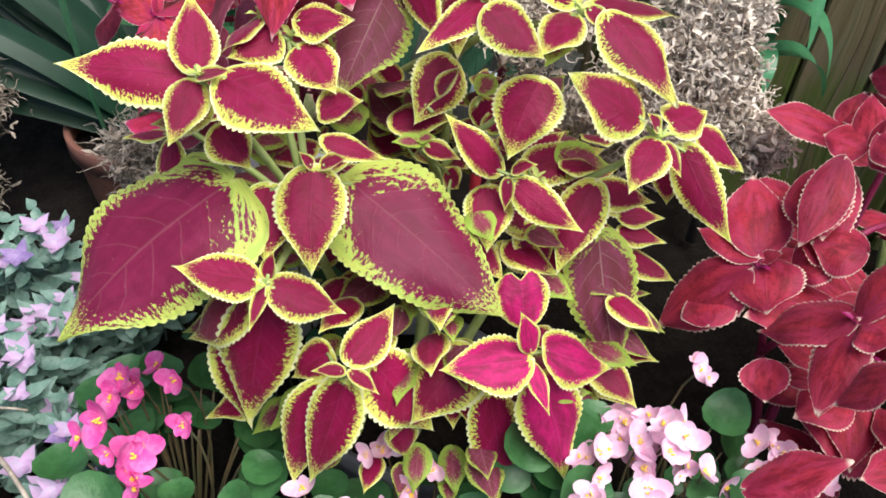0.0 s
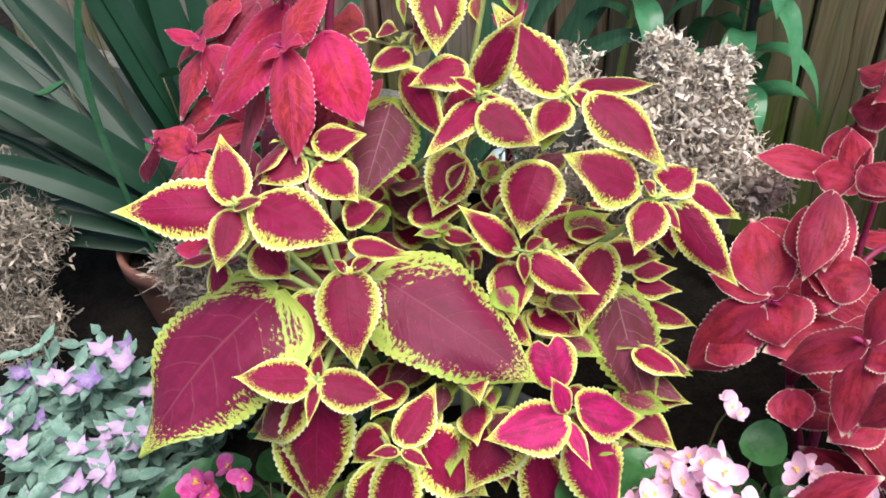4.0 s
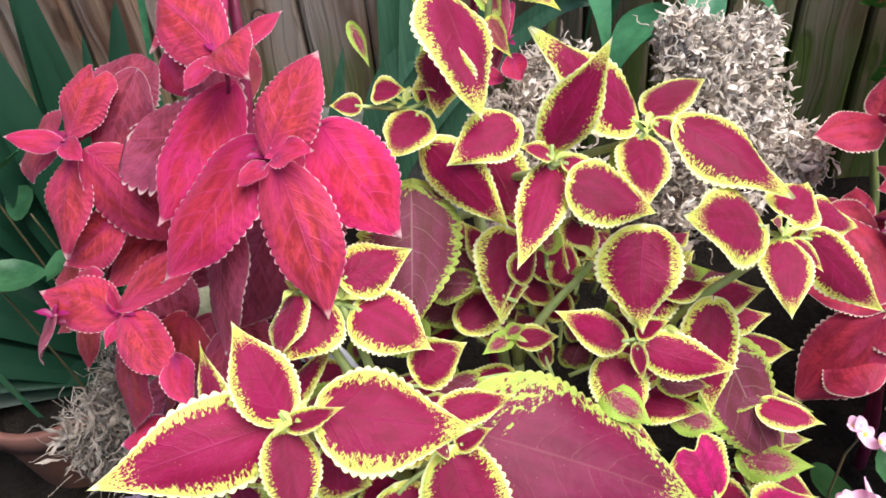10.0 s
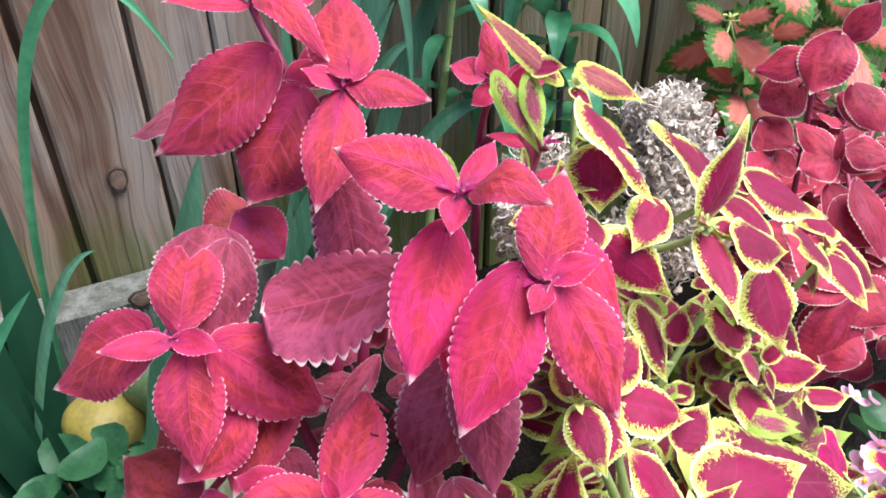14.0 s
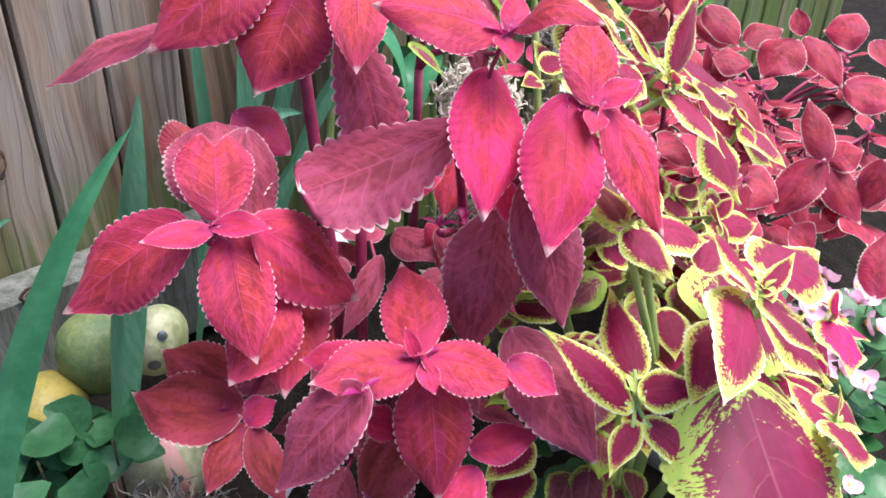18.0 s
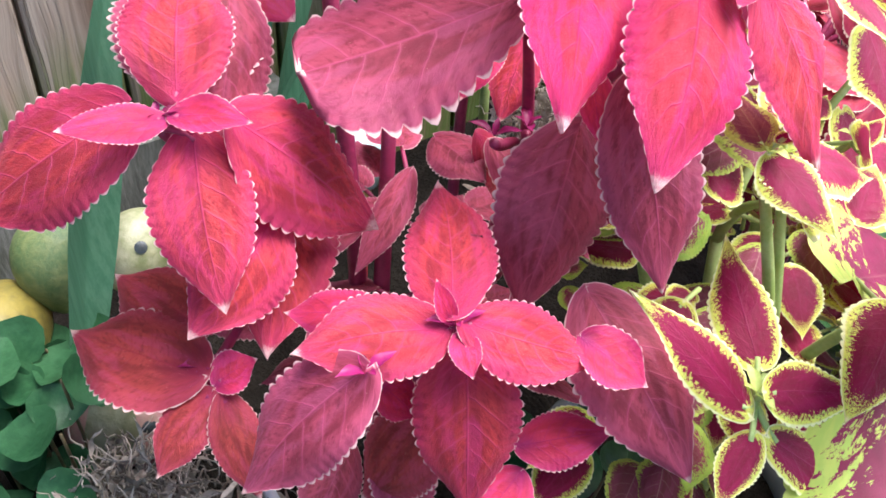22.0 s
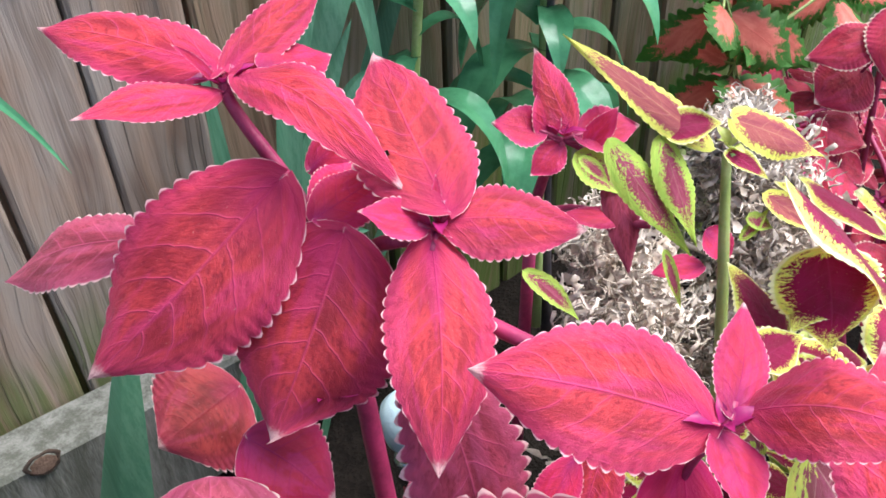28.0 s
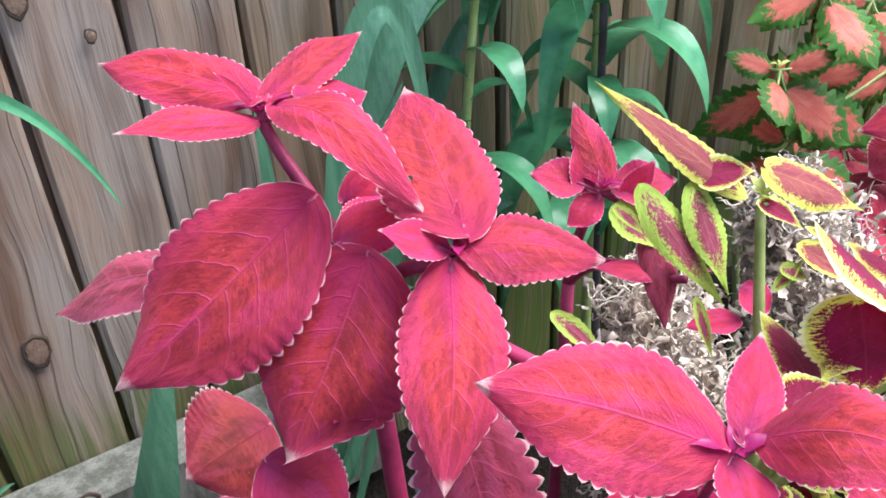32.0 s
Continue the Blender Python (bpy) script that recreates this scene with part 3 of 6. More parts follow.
def leaf(plant, base, tip, width, normal, look_of=""):
    """One leaf of a coleus with its stalk, from where it joins to its point."""
    length = (Vector(tip) - Vector(base)).length
    family = plant["family"]
    shape = dict(teeth=17, tooth=0.085, arch=0.035, cup=0.3, ruffle=0.04, base_pow=0.5, tip_pow=1.05)
    if family == "yellow":
        mat = {"big": "yellow_big", "pink": "yellow_pink", "pinkheart": "yellow_pink", "lime": "yellow_lime", "dull": "yellow_dull", "tan": "yellow_tan"}.get(look_of, "yellow")
        if look_of == "big":
            shape.update(teeth=24, tooth=0.05, base_pow=0.34, tip_pow=0.85, ruffle=0.05)
        if length < 0.036:
            shape.update(teeth=9, ruffle=0.02, cup=-0.4)
    else:
        mat = {"red": "red_small" if length < 0.045 else "red", "far": "far", "salmon": "salmon"}[family]
        shape.update(teeth=17, tooth=0.1, base_pow=0.58, tip_pow=0.9, arch=0.05)
        if family == "salmon":
            shape.update(teeth=9, tooth=0.3)
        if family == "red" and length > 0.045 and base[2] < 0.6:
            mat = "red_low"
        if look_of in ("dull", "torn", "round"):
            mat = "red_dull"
            shape.update(tooth=0.1)
        if look_of == "low":
            mat = "red_low"
        if look_of == "hot":
            mat = "red_hot"
        if length < 0.036:
            shape.update(teeth=10, cup=-0.3)
    if look_of == "torn":
        shape.update(torn=0.17, tip_pow=0.27, tooth=0.2, teeth=12, arch=0.0, ruffle=0.03)
    if look_of in ("heart", "pinkheart"):
        shape.update(notch=0.17, tip_pow=0.5)
    if look_of == "round":
        shape.update(base_pow=0.5, tip_pow=0.45)
    if look_of == "arch":
        shape.update(arch=0.28)
    if family == "red" and length > 0.06 and RNG.random() < 0.18:
        shape.update(hole=1.0)
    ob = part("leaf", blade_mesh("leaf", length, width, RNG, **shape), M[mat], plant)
    ob.matrix_world = frame_from(base, tip, normal)
    centre = Vector(plant["node"])
    if 0.006 < (Vector(base) - centre).length < 0.032 and look_of not in ("lime", "tan"):
        d = (Vector(tip) - Vector(base)).normalized()
        pts = bezier(centre, centre.lerp(Vector(base), 0.35), centre.lerp(Vector(base), 0.75), Vector(base) + d * 0.004, 6)
        inv = ob.matrix_world.inverted()
        tube("petiole", [inv @ p for p in pts], (0.0017, 0.0013), plant["stalk"], ob, 6)
    return ob


BUD = {(look_of, k): blade_mesh("bud_leaf", ln, ln * 0.42, random.Random(3), teeth=6, tooth=0.05, cup=-0.6, arch=0.1) for look_of in ("bud_lime", "bud_purple") for k, ln in enumerate((0.013, 0.008))}


def stem(plant, top):
    """A side stem from the nearest fork of the plant up to a whorl of leaves."""
    top = Vector(top)
    plant["node"] = top
    fork = min((Vector(plant["forks"][i:i + 3]) for i in range(0, len(plant["forks"]), 3)), key=lambda f: (f - top).length)
    mid = fork.lerp(top, 0.5) + Vector((0, 0, 0.015))
    bud = {"yellow": "bud_lime", "salmon": "bud_lime"}.get(plant["family"], "bud_purple")
    turn = top.x * 90 + top.y * 50
    for k in range(4):
        a = turn + k * 1.57
        d = Vector((math.cos(a), math.sin(a), 0.75 if k % 2 else 0.35)).normalized()
        ob = part("bud_leaf", BUD[bud, k % 2], M[bud], plant)
        ob.matrix_world = frame_from(top + d * 0.001 + Vector((0, 0, 0.004)), top + d + Vector((0, 0, 0.004)), (-d.x * 0.5, -d.y * 0.5, 1))
    return tube("stem", bezier(fork, fork.lerp(mid, 0.6) + Vector((0, 0, 0.02)), mid.lerp(top, 0.5) - Vector((0, 0, 0.01)), top, 10), (0.0036, 0.0024), plant["stalk"], plant, 7)


def coleus(label, family, foot, stalk, forks):
    p = thing("coleus_plant", label, "plant")
    p["family"], p["foot"], p["stalk"], p["node"] = family, foot, stalk, foot
    p["forks"] = [c for f in forks for c in f]
    for f in forks:
        a, b = Vector(foot), Vector(f)
        a = a + Vector(((b.x - a.x) * 0.3, (b.y - a.y) * 0.3, 0))
        tube("stem", bezier(a, a + Vector((0, 0, (b.z - a.z) * 0.5)), a.lerp(b, 0.6), b, 9), (0.006, 0.0042), stalk, p, 8)
    return p


def whorl(plant, centre, size, rng, count=6, droop=0.2, look_of="", facing=(0, -0.2, 1)):
    """Pairs of leaves crossing round a stem top, where the single leaves matter less."""
    stem(plant, centre)
    c, turn = Vector(centre), rng.uniform(0, 3)
    for i in range(count):
        a = turn + i // 2 * 1.57 + (i % 2) * 3.14 + rng.uniform(-0.25, 0.25)
        s = size * (0.55, 0.8, 1.0)[min(i // 2, 2)] * rng.uniform(0.85, 1.15)
        d = Vector((math.cos(a), math.sin(a), 0.35 - droop * (i // 2) * 1.6))
        d.normalize()
        b = c + Vector((math.cos(a), math.sin(a), 0)) * 0.008 - Vector((0, 0, 0.012 * (i // 2)))
        leaf(plant, b, b + d * s, s * rng.uniform(0.55, 0.68), (facing[0] + rng.uniform(-0.2, 0.2), facing[1] + rng.uniform(-0.2, 0.2), facing[2]), look_of)


# ---- ground and fence ----
FENCE = Vector((0.04, 1.2, 0))
ALONG = Vector((math.cos(radians(-25)), math.sin(radians(-25)), 0))
OUT = Vector((ALONG.y, -ALONG.x, 0))
FENCE_TURN = Matrix.Rotation(radians(-25), 4, "Z")


def ground_height(x, y):
    """A bed that climbs gently from the lawn side to the fence."""
    d = (Vector((x, y, 0)) - FENCE).dot(OUT)
    h = 0.24 - 0.1 * min(max((d - 0.2) / 0.4, 0), 1)
    h += 0.125 * math.exp(-(((x + 0.14) / 0.1) ** 2 + ((y - 0.98) / 0.08) ** 2) ** 2)
    return h + 0.012 * noise.noise((x * 9, y * 9, 0)) + 0.006 * noise.noise((x * 31, y * 31, 3))


def build_ground():
    near = [-1.6 + 0.035 * i for i in range(98)]
    xs = [-400, -60, -12, -4] + near + [4, 12, 60, 400]
    ys = [-400, -60, -12, -4] + [v + 0.5 for v in near] + [4.5, 12, 60, 400]
    verts = [(x, y, ground_height(x, y)) for x in xs for y in ys]
    n = len(ys)
    faces = [(i * n + j, (i + 1) * n + j, (i + 1) * n + j + 1, i * n + j + 1) for i in range(len(xs) - 1) for j in range(n - 1)]
    return tagged(part("ground", mesh_of("ground", verts, faces), M["soil"]), "dark bare garden soil of a planted bed", "soil", kind="structure")


build_ground()


def rough_board(name, w, t, h, rng, cuts=30):
    """An upright board with slightly wavy edges; foot at z = 0."""
    verts, faces = [], []
    for i in range(cuts + 1):
        z = h * i / cuts
        l = -w / 2 + rng.uniform(-0.0006, 0.0006) + 0.0016 * math.sin(z * 9 + w * 900)
        r = w / 2 + rng.uniform(-0.0006, 0.0006) + 0.0016 * math.sin(z * 7 + w * 1300)
        c = 0.004
        verts += [(l + c, -t / 2, z), (r - c, -t / 2, z), (r, -t / 2 + c, z), (r, t / 2, z), (l, t / 2, z), (l, -t / 2 + c, z)]
    for i in range(cuts):
        for k in range(6):
            j = (k + 1) % 6
            faces.append((i * 6 + k, i * 6 + j, i * 6 + 6 + j, i * 6 + 6 + k))
    faces += [tuple(range(5, -1, -1)), tuple(cuts * 6 + k for k in range(6))]
    return mesh_of(name, verts, faces, False)


def build_fence():
    fence = thing("fence", "weathered brown close-board wooden fence with mossy foot", "fence", kind="structure")
    rng = random.Random(5)
    gaps = [-0.583, -0.48, -0.398, -0.308, -0.227, -0.136, -0.054, 0.032, 0.117, 0.203]
    gaps = [gaps[0] - 0.088 * k for k in range(9, 0, -1)] + gaps + [0.286, 0.386] + [0.386 + 0.088 * k for k in range(1, 14)]
    s0 = Vector(FENCE).dot(ALONG)
    for a, b in zip(gaps, gaps[1:]):
        slack = 0.006 if abs(a - 0.286) > 0.01 else 0.012
        w = b - a - slack
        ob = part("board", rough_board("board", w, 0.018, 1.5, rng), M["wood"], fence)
        place = FENCE + ALONG * ((a + b) / 2 + slack / 2 - s0) - OUT * (0.009 + rng.uniform(0, 0.004))
        ob.matrix_world = Matrix.Translation((place.x, place.y, 0.1)) @ FENCE_TURN @ pose(0, 0, 0, rng.uniform(-0.4, 0.4), rng.uniform(-0.3, 0.3), rng.uniform(-1, 1))
        if slack < 0.01:
            # an unseen cover strip, added behind the joint to keep sky light out
            strip = part("batten", rough_board("batten", 0.04, 0.012, 1.5, rng, 4), M["wood"], fence)
            back = FENCE + ALONG * (a - s0) - OUT * 0.032
            strip.matrix_world = Matrix.Translation((back.x, back.y, 0.1)) @ FENCE_TURN
    for h in (0.6, 1.25):
        rail = part("rail", rough_board("rail", 0.05, 0.035, 2.6, rng, 3), M["wood"], fence)
        place = FENCE - OUT * 0.06 - ALONG * 1.0
        rail.matrix_world = Matrix.Translation((place.x, place.y, h)) @ FENCE_TURN @ pose(0, 0, 0, 0, 90, 0)
    return fence


build_fence()

# knots in the boards: a dark raised ring round a cracked eye
def knot(place, w, h, owner="fence"):
    """Ring and eye of a knot, set a little proud of the fence's face."""
    ring_v, ring_f = [], []
    for k in range(24):
        a = 2 * math.pi * k / 24
        wob = 1 + 0.08 * math.sin(3 * a + place[0] * 9) + 0.05 * math.sin(7 * a + place[2] * 31)
        for r, out in ((1.0, 0.0), (0.93, 0.0009), (0.84, 0.0012), (0.72, 0.0004)):
            ring_v.append((w / 2 * r * wob * math.cos(a), -out, h / 2 * r * wob * math.sin(a)))
    for k in range(24):
        for i in range(3):
            ring_f.append((k * 4 + i, k * 4 + i + 1, (k + 1) % 24 * 4 + i + 1, (k + 1) % 24 * 4 + i))
    holder = scene.objects[owner]
    eye = [(w * 0.36 * math.cos(k * 0.2618) * (1 + 0.1 * math.sin(k * 2)), -0.0014 - 0.0004 * (k % 2), h * 0.36 * math.sin(k * 0.2618)) for k in range(24)] + [(0, -0.003, 0)]
    for name, me, mat in (("knot_ring", mesh_of("knot_ring", ring_v, ring_f), "knot_ring"), ("knot", mesh_of("knot", eye, [(k, (k + 1) % 24, 24) for k in range(24)]), "knot")):
        ob = part(name, me, M[mat], holder)
        ob.matrix_world = Matrix.Translation(Vector(place) + OUT * 0.0035) @ FENCE_TURN


for place, w, h in (((-0.007, 1.222, 0.53), 0.022, 0.034), ((0.088, 1.178, 0.766), 0.009, 0.012), ((0.05, 1.195, 0.8), 0.018, 0.026), ((0.225, 1.114, 0.845), 0.016, 0.034)):
    knot(place, w, h)

# a grey timber lies along the fence's foot
_rng = random.Random(8)
timber = part("timber", rough_board("timber", 0.14, 0.05, 1.05, _rng, 20), M["timber"])
_p = FENCE + OUT * 0.03 - ALONG * 0.82
timber.matrix_world = Matrix.Translation((_p.x, _p.y, 0.335)) @ FENCE_TURN @ pose(0, 0, 0, 0, 90, 0)
tagged(timber, "grey weathered horizontal timber along the foot of the fence", "timber", kind="structure")

knot((-0.04, 1.177, 0.405), 0.03, 0.026, "timber")

# neighbour's pale wall beyond the fence
wall = part("wall_north", mesh_of("wall", [(-3, 0, 0), (3, 0, 0), (3, 0.1, 0), (-3, 0.1, 0), (-3, 0, 2.4), (3, 0, 2.4), (3, 0.1, 2.4), (-3, 0.1, 2.4)],
            [(0, 1, 5, 4), (1, 2, 6, 5), (2, 3, 7, 6), (3, 0, 4, 7), (4, 5, 6, 7), (3, 2, 1, 0)], False), M["pale_wall"])
wall.matrix_world = Matrix.Translation((1.2, 2.4, 0.1)) @ FENCE_TURN
tagged(wall, "pale rendered wall beyond the fence", "wall", kind="structure")

# ---- coleus plants ----
yellow_edged = coleus("coleus with burgundy leaves and ragged lime-yellow margins", "yellow", (0.03, 0.56, 0.24), "stem_green", ((-0.07, 0.55, 0.5), (0.03, 0.6, 0.52), (0.12, 0.58, 0.5), (0.04, 0.5, 0.4), (0.04, 0.68, 0.6)))
red = coleus("crimson coleus with pale scalloped leaf edges in a white pot", "red", (-0.13, 0.76, 0.42), "stem_red", ((-0.14, 0.8, 0.55), (-0.08, 0.78, 0.62), (-0.17, 0.72, 0.53), (-0.08, 0.7, 0.6), (-0.075, 0.825, 0.745)))
red_far = coleus("brick-red coleus with cream-tipped leaves beside dried fronds", "far", (0.4, 0.56, 0.22), "stem_red", ((0.34, 0.54, 0.4), (0.42, 0.62, 0.46), (0.46, 0.48, 0.42), (0.54, 0.58, 0.44)))
red_young = coleus("small young crimson coleus on a tall stem before the fence", "red", (0.1, 0.82, 0.2), "stem_red", ((0.1, 0.81, 0.66),))
stalk = stem(yellow_edged, (-0.135, 0.506, 0.658))
leaf(yellow_edged, (-0.142, 0.514, 0.656), (-0.235, 0.517, 0.656), 0.049, (-0.02, -0.67, 0.74))
leaf(yellow_edged, (-0.139, 0.509, 0.663), (-0.147, 0.546, 0.702), 0.034, (0.17, -0.70, 0.69))
leaf(yellow_edged, (-0.121, 0.505, 0.664), (-0.053, 0.474, 0.645), 0.054, (0.05, -0.43, 0.90))
leaf(yellow_edged, (-0.140, 0.506, 0.658), (-0.150, 0.464, 0.632), 0.030, (0.10, -0.55, 0.83))
leaf(yellow_edged, (-0.138, 0.507, 0.660), (-0.110, 0.493, 0.675), 0.013, (-0.56, -0.28, 0.78))
leaf(yellow_edged, (-0.128, 0.512, 0.621), (-0.105, 0.503, 0.591), 0.037, (0.48, -0.67, 0.56))
leaf(yellow_edged, (-0.135, 0.523, 0.630), (-0.181, 0.530, 0.605), 0.036, (-0.49, -0.46, 0.74))
leaf(yellow_edged, (-0.121, 0.501, 0.580), (-0.232, 0.420, 0.490), 0.124, (-0.3, -0.5, 0.82), "big")
stalk = stem(yellow_edged, (-0.064, 0.510, 0.576))
leaf(yellow_edged, (-0.061, 0.497, 0.601), (-0.056, 0.441, 0.548), 0.052, (0.06, -0.68, 0.73))
leaf(yellow_edged, (-0.093, 0.505, 0.577), (-0.091, 0.460, 0.540), 0.047, (0.08, -0.63, 0.78))
leaf(yellow_edged, (-0.038, 0.527, 0.570), (0.085, 0.455, 0.506), 0.099, (0.14, -0.51, 0.85), "big")
leaf(yellow_edged, (-0.061, 0.497, 0.601), (-0.071, 0.495, 0.615), 0.010, (0.72, -0.52, 0.46))
leaf(yellow_edged, (-0.056, 0.498, 0.602), (-0.036, 0.493, 0.613), 0.014, (-0.51, -0.40, 0.76))
stalk = stem(yellow_edged, (-0.088, 0.436, 0.538))
leaf(yellow_edged, (-0.092, 0.437, 0.546), (-0.147, 0.428, 0.562), 0.037, (0.30, -0.35, 0.89))
leaf(yellow_edged, (-0.084, 0.435, 0.543), (-0.031, 0.432, 0.524), 0.037, (0.28, -0.40, 0.87))
leaf(yellow_edged, (-0.087, 0.435, 0.543), (-0.095, 0.409, 0.523), 0.011, (0.01, -0.61, 0.79))
leaf(yellow_edged, (-0.086, 0.438, 0.547), (-0.081, 0.442, 0.570), 0.012, (-0.20, -0.96, 0.20))
leaf(yellow_edged, (-0.088, 0.444, 0.523), (-0.101, 0.417, 0.413), 0.061, (-0.03, -0.97, 0.24))
leaf(yellow_edged, (-0.102, 0.445, 0.523), (-0.152, 0.456, 0.463), 0.047, (-0.73, -0.45, 0.52))
leaf(yellow_edged, (-0.122, 0.462, 0.472), (-0.105, 0.437, 0.381), 0.044, (0.36, -0.88, 0.31))
stalk = stem(yellow_edged, (-0.036, 0.425, 0.459))
leaf(yellow_edged, (-0.028, 0.423, 0.483), (0.003, 0.466, 0.504), 0.034, (-0.02, -0.41, 0.91))
leaf(yellow_edged, (-0.030, 0.421, 0.466), (-0.055, 0.395, 0.371), 0.044, (-0.27, -0.91, 0.32))
leaf(yellow_edged, (-0.048, 0.432, 0.446), (-0.069, 0.407, 0.353), 0.046, (-0.23, -0.93, 0.30))
leaf(yellow_edged, (-0.010, 0.437, 0.470), (0.041, 0.434, 0.396), 0.057, (0.67, -0.57, 0.48))
leaf(yellow_edged, (-0.030, 0.419, 0.478), (-0.054, 0.412, 0.484), 0.012, (0.30, -0.29, 0.91))
leaf(yellow_edged, (-0.027, 0.419, 0.479), (-0.004, 0.405, 0.471), 0.013, (0.07, -0.38, 0.92))
leaf(yellow_edged, (-0.043, 0.449, 0.467), (-0.073, 0.442, 0.441), 0.036, (-0.47, -0.56, 0.68))
leaf(yellow_edged, (0.013, 0.438, 0.398), (0.020, 0.432, 0.360), 0.029, (0.31, -0.93, 0.21))
stalk = stem(yellow_edged, (0.094, 0.437, 0.482))
leaf(yellow_edged, (0.066, 0.456, 0.468), (0.020, 0.417, 0.422), 0.056, (-0.28, -0.58, 0.77))
leaf(yellow_edged, (0.103, 0.425, 0.496), (0.037, 0.413, 0.492), 0.048, (0.01, -0.35, 0.94), "pink")
leaf(yellow_edged, (0.113, 0.430, 0.502), (0.170, 0.441, 0.473), 0.046, (0.49, -0.32, 0.81), "pink")
leaf(yellow_edged, (0.105, 0.423, 0.493), (0.118, 0.391, 0.475), 0.015, (-0.03, -0.52, 0.86), "pink")
leaf(yellow_edged, (0.104, 0.428, 0.500), (0.091, 0.433, 0.536), 0.019, (0.35, -0.90, 0.25), "pink")
leaf(yellow_edged, (0.103, 0.462, 0.493), (0.095, 0.486, 0.528), 0.044, (0.03, -0.82, 0.57), "pinkheart")
leaf(yellow_edged, (0.114, 0.430, 0.471), (0.146, 0.405, 0.381), 0.054, (0.29, -0.89, 0.35), "pink")
leaf(yellow_edged, (0.081, 0.442, 0.437), (0.101, 0.414, 0.327), 0.045, (0.15, -0.95, 0.27))
leaf(yellow_edged, (0.127, 0.429, 0.456), (0.162, 0.443, 0.443), 0.019, (0.40, -0.20, 0.89), "lime")
stalk = stem(yellow_edged, (0.165, 0.544, 0.516))
leaf(yellow_edged, (0.165, 0.544, 0.522), (0.196, 0.492, 0.413), 0.063, (0.04, -0.90, 0.44), "dull")
stalk = stem(yellow_edged, (0.106, 0.541, 0.571))
leaf(yellow_edged, (0.154, 0.551, 0.568), (0.129, 0.507, 0.507), 0.042, (-0.28, -0.73, 0.63))
leaf(yellow_edged, (0.076, 0.537, 0.580), (0.029, 0.545, 0.625), 0.028, (0.34, -0.80, 0.49))
leaf(yellow_edged, (0.087, 0.535, 0.574), (0.142, 0.504, 0.554), 0.031, (-0.18, -0.74, 0.65))
leaf(yellow_edged, (0.082, 0.535, 0.578), (0.082, 0.523, 0.554), 0.012, (-0.11, -0.89, 0.44))
leaf(yellow_edged, (0.085, 0.538, 0.582), (0.102, 0.529, 0.596), 0.014, (-0.67, -0.26, 0.69))
leaf(yellow_edged, (0.070, 0.547, 0.560), (0.071, 0.505, 0.527), 0.040, (-0.06, -0.63, 0.78))
leaf(yellow_edged, (0.100, 0.567, 0.564), (0.171, 0.601, 0.569), 0.042, (0.10, -0.36, 0.93))
leaf(yellow_edged, (0.107, 0.555, 0.521), (0.130, 0.539, 0.482), 0.038, (0.29, -0.80, 0.52))
leaf(yellow_edged, (0.085, 0.547, 0.499), (0.140, 0.547, 0.477), 0.027, (0.35, -0.44, 0.83))
stalk = stem(yellow_edged, (0.080, 0.587, 0.607))
leaf(yellow_edged, (0.098, 0.559, 0.650), (0.078, 0.523, 0.601), 0.054, (-0.30, -0.71, 0.63))
leaf(yellow_edged, (0.060, 0.624, 0.570), (0.086, 0.636, 0.588), 0.032, (-0.26, -0.59, 0.77))
stalk = stem(yellow_edged, (0.189, 0.537, 0.618))
leaf(yellow_edged, (0.175, 0.543, 0.633), (0.113, 0.543, 0.666), 0.054, (0.39, -0.55, 0.74))
leaf(yellow_edged, (0.187, 0.535, 0.622), (0.163, 0.492, 0.601), 0.034, (-0.12, -0.37, 0.92))
leaf(yellow_edged, (0.208, 0.536, 0.616), (0.254, 0.498, 0.557), 0.036, (-0.18, -0.88, 0.43))
leaf(yellow_edged, (0.195, 0.542, 0.631), (0.230, 0.566, 0.631), 0.038, (0.17, -0.25, 0.95))
leaf(yellow_edged, (0.220, 0.548, 0.623), (0.266, 0.548, 0.589), 0.030, (0.48, -0.60, 0.64))
leaf(yellow_edged, (0.188, 0.539, 0.627), (0.175, 0.537, 0.642), 0.013, (0.62, -0.62, 0.49))
leaf(yellow_edged, (0.193, 0.534, 0.620), (0.206, 0.515, 0.602), 0.012, (-0.02, -0.70, 0.71))
leaf(yellow_edged, (0.205, 0.551, 0.592), (0.211, 0.540, 0.559), 0.025, (-0.05, -0.95, 0.30))
stalk = stem(yellow_edged, (0.128, 0.605, 0.681))
leaf(yellow_edged, (0.145, 0.599, 0.686), (0.199, 0.546, 0.642), 0.050, (0.15, -0.54, 0.83))
leaf(yellow_edged, (0.123, 0.611, 0.688), (0.069, 0.648, 0.752), 0.054, (0.36, -0.65, 0.67))
leaf(yellow_edged, (0.121, 0.603, 0.683), (0.092, 0.550, 0.673), 0.035, (0.06, -0.23, 0.97))
leaf(yellow_edged, (0.132, 0.606, 0.688), (0.148, 0.585, 0.676), 0.016, (-0.09, -0.55, 0.83))
leaf(yellow_edged, (0.120, 0.617, 0.669), (0.100, 0.563, 0.657), 0.027, (0.01, -0.22, 0.98), "lime")
leaf(yellow_edged, (0.140, 0.622, 0.681), (0.226, 0.674, 0.655), 0.031, (0.33, -0.07, 0.94))
leaf(yellow_edged, (0.053, 0.569, 0.697), (0.097, 0.545, 0.672), 0.041, (0.11, -0.61, 0.79))
stalk = stem(yellow_edged, (0.052, 0.588, 0.695))
